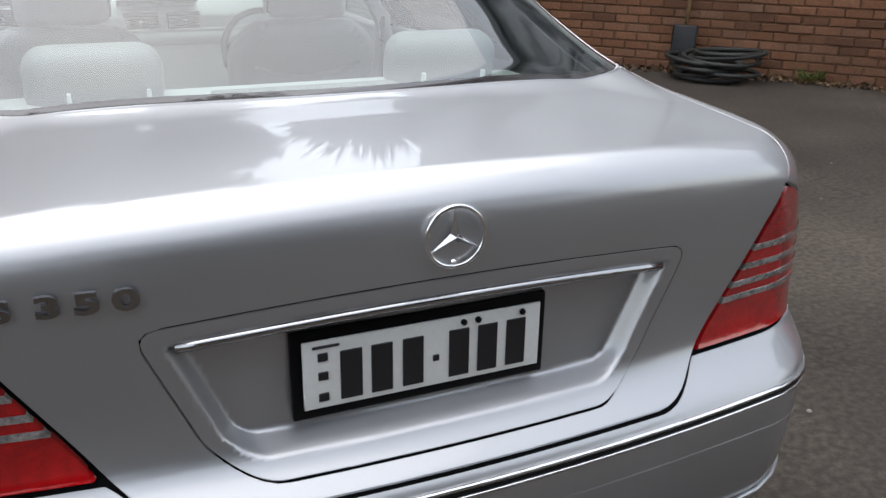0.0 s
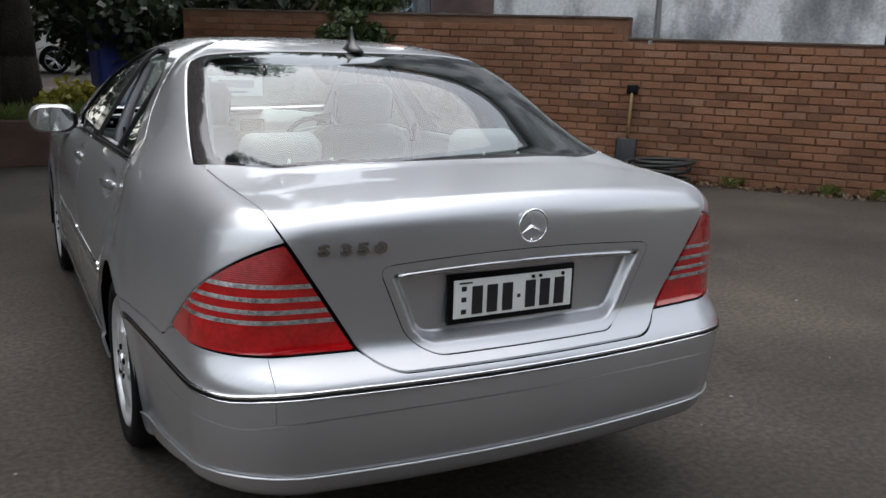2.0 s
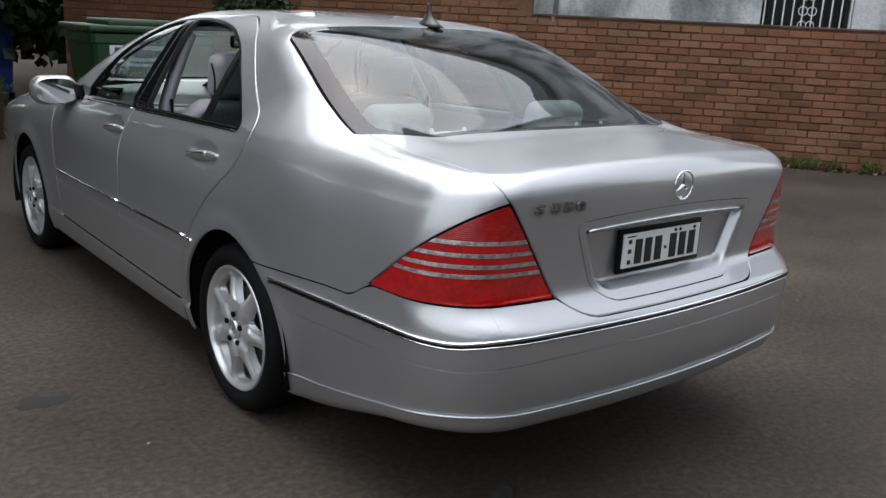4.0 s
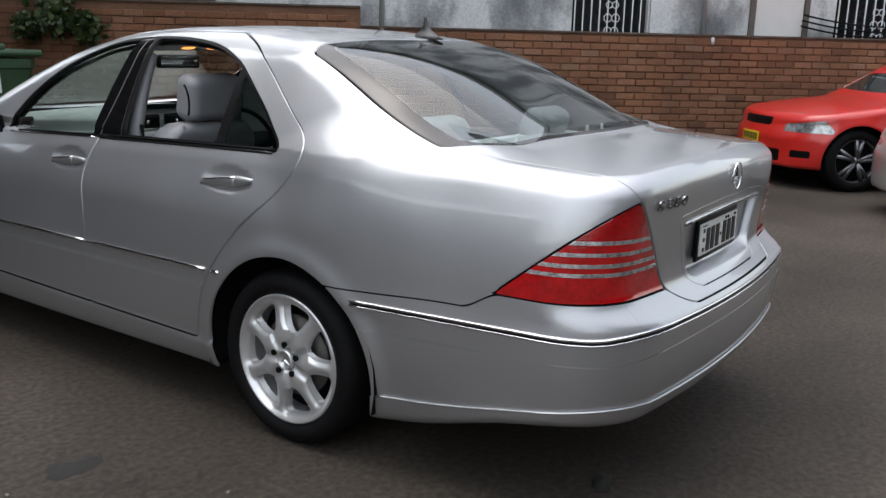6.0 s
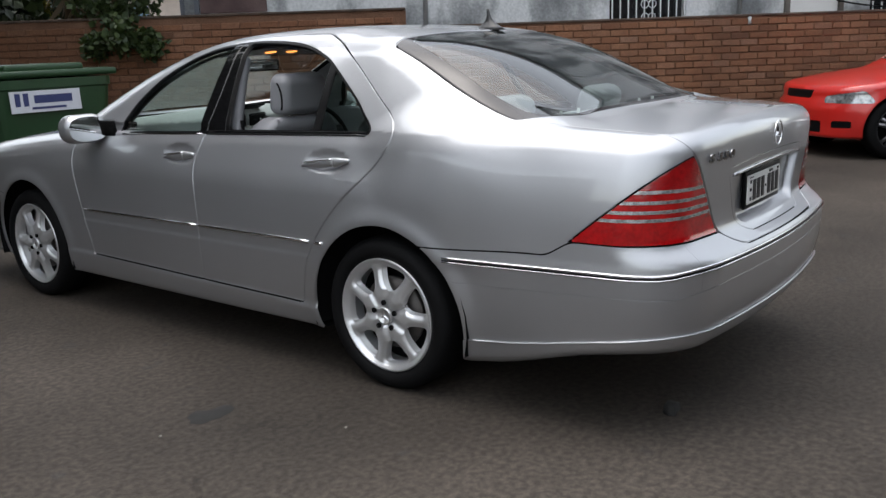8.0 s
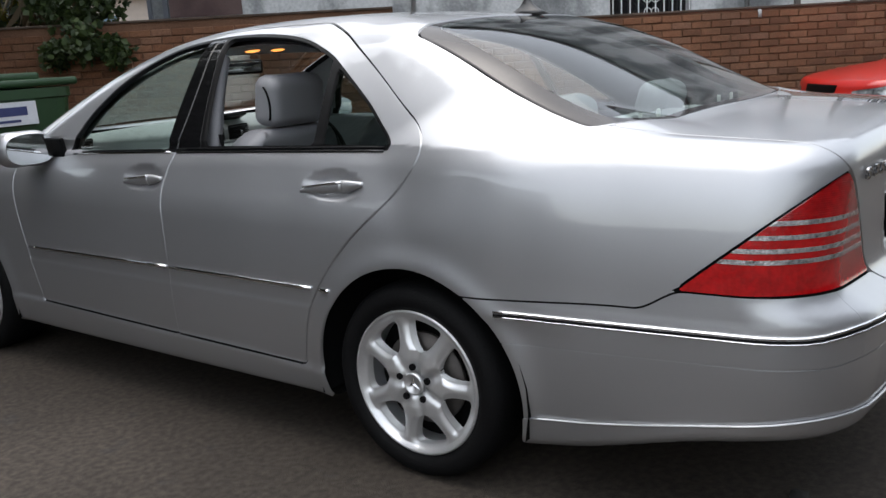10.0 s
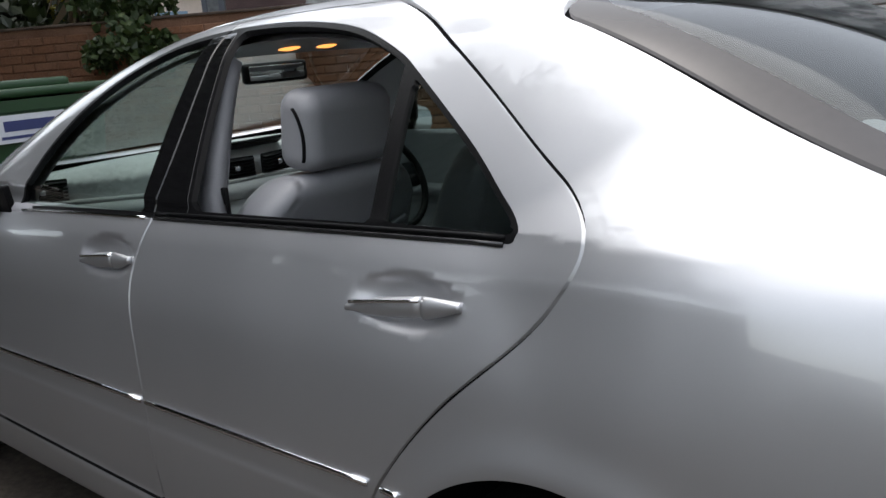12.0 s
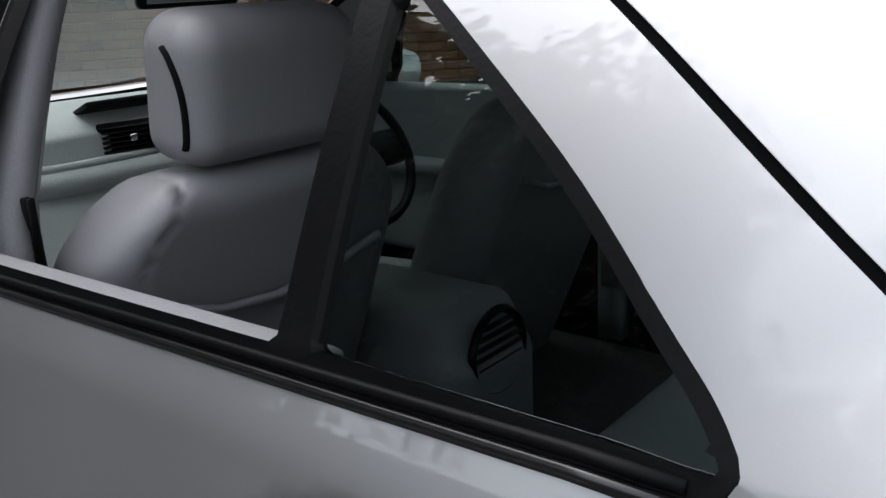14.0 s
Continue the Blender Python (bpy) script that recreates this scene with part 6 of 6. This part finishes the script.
def f_grille(p):
    x, y, z = np.abs(p[:, 0]), p[:, 1], p[:, 2]
    return np.max([4.42 - y, x - 0.30 - 0.2 * (z - 0.66), z - 0.725, 0.640 - z], 0)


def f_scoop(p):
    x, y, z = np.abs(p[:, 0]), p[:, 1], p[:, 2]
    low = np.max([4.28 - y, x - 0.52, z - 0.40, 0.28 - z], 0)
    fog = np.max([4.18 - y, 0.66 - x, x - 0.82, z - 0.41, 0.34 - z], 0)
    return np.minimum(low, fog)


HEADLAMP = mat("headlamp_glass", (0.30, 0.31, 0.32), 0.08, 0.6, coat=1.0, var=0.9, scale=16, fine=40)
rcar = small_car("red_saloon_car", "bright red saloon car parked beside the brick wall", RED_PAINT, RED_AT, heading, 4.66, 1.86, curve((0.3, 0.8, 1.4, 2.1, 2.65, 3.3, 3.75), (0.95, 1.16, 1.39, 1.45, 1.40, 1.02, 0.84)),
                 curve((0.0, 0.15, 0.9, 3.1, 3.8, 4.25, 4.5, 4.72), (0.90, 0.98, 1.02, 0.965, 0.905, 0.84, 0.785, 0.71)), axles=(1.09, 3.92), wheel_r=0.325, h=0.026)
finish_car(*rcar, RED_PAINT, (1.09, 3.92), 1.86, 0.325, mat("dark_alloy", (0.16, 0.16, 0.17), 0.35, 0.8, var=0.1),
           (("headlamp", f_hl, HEADLAMP, "clear wrap-round headlamp"), ("grille", f_grille, RUBBER, "black mesh grille"), ("air_scoop", f_scoop, RUBBER, "black lower air intake")))
yp = empty("number_plate", (0, 0, 0))
yp.parent = rcar[0]
yp["label"] = "yellow number plate with dark characters"
yp.matrix_basis = pose(0, 4.665, 0.50, 0, 0, 0)
bm = bmesh.new()
box(bm, (0, 0, 0), (0.372, 0.012, 0.107), None, 0.003)
part("plate_face", bm, mat("plate_yellow", (0.62, 0.44, 0.02), 0.4, var=0.05), yp, smooth=False)
for k in range(6):
    bm = bmesh.new()
    box(bm, (-0.14 + 0.056 * k, 0.008, 0), (0.032, 0.004, 0.07))
    part("bar", bm, INK, yp, smooth=False)

SILVER2 = mat("pale_silver_paint", (0.45, 0.43, 0.44), 0.3, 0.6, 1.0, 0.04, 3, 0, 600)
sc_at = Vector((6.12, 1.03, 0))
sc = small_car("silver_hatchback", "silver car parked beside the red car", SILVER2, sc_at - Matrix.Rotation(heading, 3, "Z") @ Vector((0.78, 4.66, 0)), heading, 4.9, 1.8, axles=(1.05, 3.8), wheel_r=0.31, h=0.045)
finish_car(*sc, SILVER2, (1.05, 3.8), 1.8, 0.31, ALLOY, (("headlamp", f_hl, HEADLAMP, "clear headlamp"), ("grille", f_grille, RUBBER, "dark grille")))

suv_roof = curve((0.0, 0.25, 0.8, 2.4, 3.0, 3.6, 4.0), (1.1, 1.55, 1.78, 1.80, 1.72, 1.25, 1.0))
suv_deck = curve((0.0, 0.3, 3.3, 4.2, 4.6, 4.75), (1.05, 1.12, 1.12, 1.08, 0.95, 0.8))
SUVW = mat("white_car_paint", (0.55, 0.53, 0.50), 0.35, coat=0.8, var=0.05)
sv = small_car("white_off_roader", "white off-road car parked beyond the grass", SUVW, (1.72, 27.0, 0.25), radians(88), 4.75, 1.85, suv_roof, suv_deck, (0.95, 3.65), 0.38, 0.055, 0.36, 1.12)
finish_car(*sv, SUVW, (0.95, 3.65), 1.85, 0.38, ALLOY)
DKP = mat("dark_car_paint", (0.04, 0.042, 0.045), 0.3, 0.3, 1.0, 0.05)
dk = small_car("dark_saloon_car", "dark grey car parked beyond the grass", DKP, (-0.75, 20.8, 0.25), radians(92), 4.6, 1.8, axles=(0.95, 3.6), h=0.055)
finish_car(*dk, DKP, (0.95, 3.6), 1.8, 0.33, ALLOY)

# unseen walls, added to close the yard behind the camera and shape reflected light
bm = bmesh.new()
box(bm, (-11.0, -5.0, 1.0), (0.3, 18.6, 2.0))
tagged(part("wall_west_unseen", bm, noisy("render_pale", [(0.3, (0.26, 0.25, 0.235)), (0.7, (0.40, 0.385, 0.36))], 1.2, 6, 0.9), smooth=False), "plain pale rendered wall added out of view round the yard", "wall", kind="structure")
bm = bmesh.new()
box(bm, (0, -14.0, 2.2), (30, 0.3, 4.4))
tagged(part("wall_south_unseen", bm, noisy("render_dark", [(0.3, (0.05, 0.045, 0.038)), (0.7, (0.10, 0.09, 0.078))], 1.2, 6, 0.9), smooth=False), "plain dark rendered wall added out of view round the yard", "wall", kind="structure")

# further added dark walls block the low sky from the doors' reflections
bm = bmesh.new()
box(bm, (-11.0, 15.0, 2.2), (0.3, 21.4, 4.4))
tagged(part("wall_west_unseen", bm, bpy.data.materials["render_dark"], smooth=False), "plain dark rendered wall added out of view round the yard", "wall", kind="structure")
bm = bmesh.new()
box(bm, (-8.0, 25.8, 2.2), (6.0, 0.3, 4.4))
tagged(part("wall_north_unseen", bm, bpy.data.materials["render_dark"], smooth=False), "plain dark rendered wall added out of view round the yard", "wall", kind="structure")

# ---- bricks ----
def brick_verts(l, h, d, b=0.006):
    V = [(sx * (l / 2 - q), -d + (0 if q else b), sz * (h / 2 - q)) for q in (0, b) for sx, sz in ((-1, -1), (1, -1), (1, 1), (-1, 1))]
    V = [(x, (0.0 if k < 4 else -d), z) for k, (x, y, z) in enumerate(V)]
    F = [(4, 5, 6, 7), (0, 1, 5, 4), (1, 2, 6, 5), (2, 3, 7, 6), (3, 0, 4, 7)]
    return V, F


rnd = random.Random(5)
BL_, BH, J = 0.230, 0.076, 0.010
shared = []
for k in range(4):
    V, F = brick_verts(BL_ + rnd.uniform(-0.004, 0.002), BH + rnd.uniform(-0.003, 0.001), 0.012 + 0.002 * k, 0.005 + 0.001 * k)
    me = bpy.data.meshes.new("brick")
    me.from_pydata(V, [], F)
    me.materials.append(BRICK_ONE)
    shared.append(me)
JV, JF = [], []
count = 0
wz = math.atan2(WD.y, WD.x)
for course in range(20):
    z = 0.045 + course * (BH + J)
    s = S0 + 0.12 + (0.12 if course % 2 else 0)
    while s < S1 - 0.1:
        top = 1.805 if s < SSTEP - 0.05 else 1.575
        if z + BH / 2 <= top:
            o = rnd.uniform(-0.0015, 0.0025)
            if -0.9 < s < 3.1 and course >= 0 and count < 300 and course > 2:
                b = new("brick", rnd.choice(shared))
                b.parent = wall
                b.matrix_world = Matrix.Translation(at_wall(s, o - 0.008, z)) @ Matrix.Rotation(wz + rnd.uniform(-0.004, 0.004), 4, "Z")
                count += 1
            else:
                V, F = brick_verts(BL_ + rnd.uniform(-0.006, 0.002), BH + rnd.uniform(-0.004, 0.001), 0.012 + o)
                n0 = len(JV)
                JV += [tuple(at_wall(s + x, -0.008 - y, z + zz)) for x, y, zz in V]
                JF += [tuple(n0 + i for i in f) for f in F]
        s += BL_ + J
me = bpy.data.meshes.new("brickwork")
me.from_pydata(JV, [], JF)
me.materials.append(BRICK_MANY)
ob = new("brickwork", me)
ob.parent = wall
tagged(ob, "weathered red-brown bricks", kind="stuff")

# weeds and litter along the foot of the wall
wg = leaves("weeds", [(*at_wall(s, 0.12, 0.03), 1) for s in (0.4, 0.9, 1.1, 1.3, 1.5, 1.7, 2.1, -0.6, 2.6, 3.2)], 900, 0.10, FRESH, (0.14, 0.10, 0.04), None, 61, up=-1.6, aspect=0.08)
tagged(wg, "small green weeds at the foot of the wall", "weeds", kind="stuff")
lt = leaves("leaf_litter", [(*at_wall(s, 0.14, 0.012), 1) for s in np.linspace(-6, 6, 50)], 2600, 0.05, leaf_mat("dead_leaf", (0.05, 0.028, 0.014), (0.15, 0.085, 0.04), 0.0), (0.2, 0.16, 0.012), None, 62, up=0.0)
tagged(lt, "dead leaves along the foot of the wall", "leaves", kind="stuff")
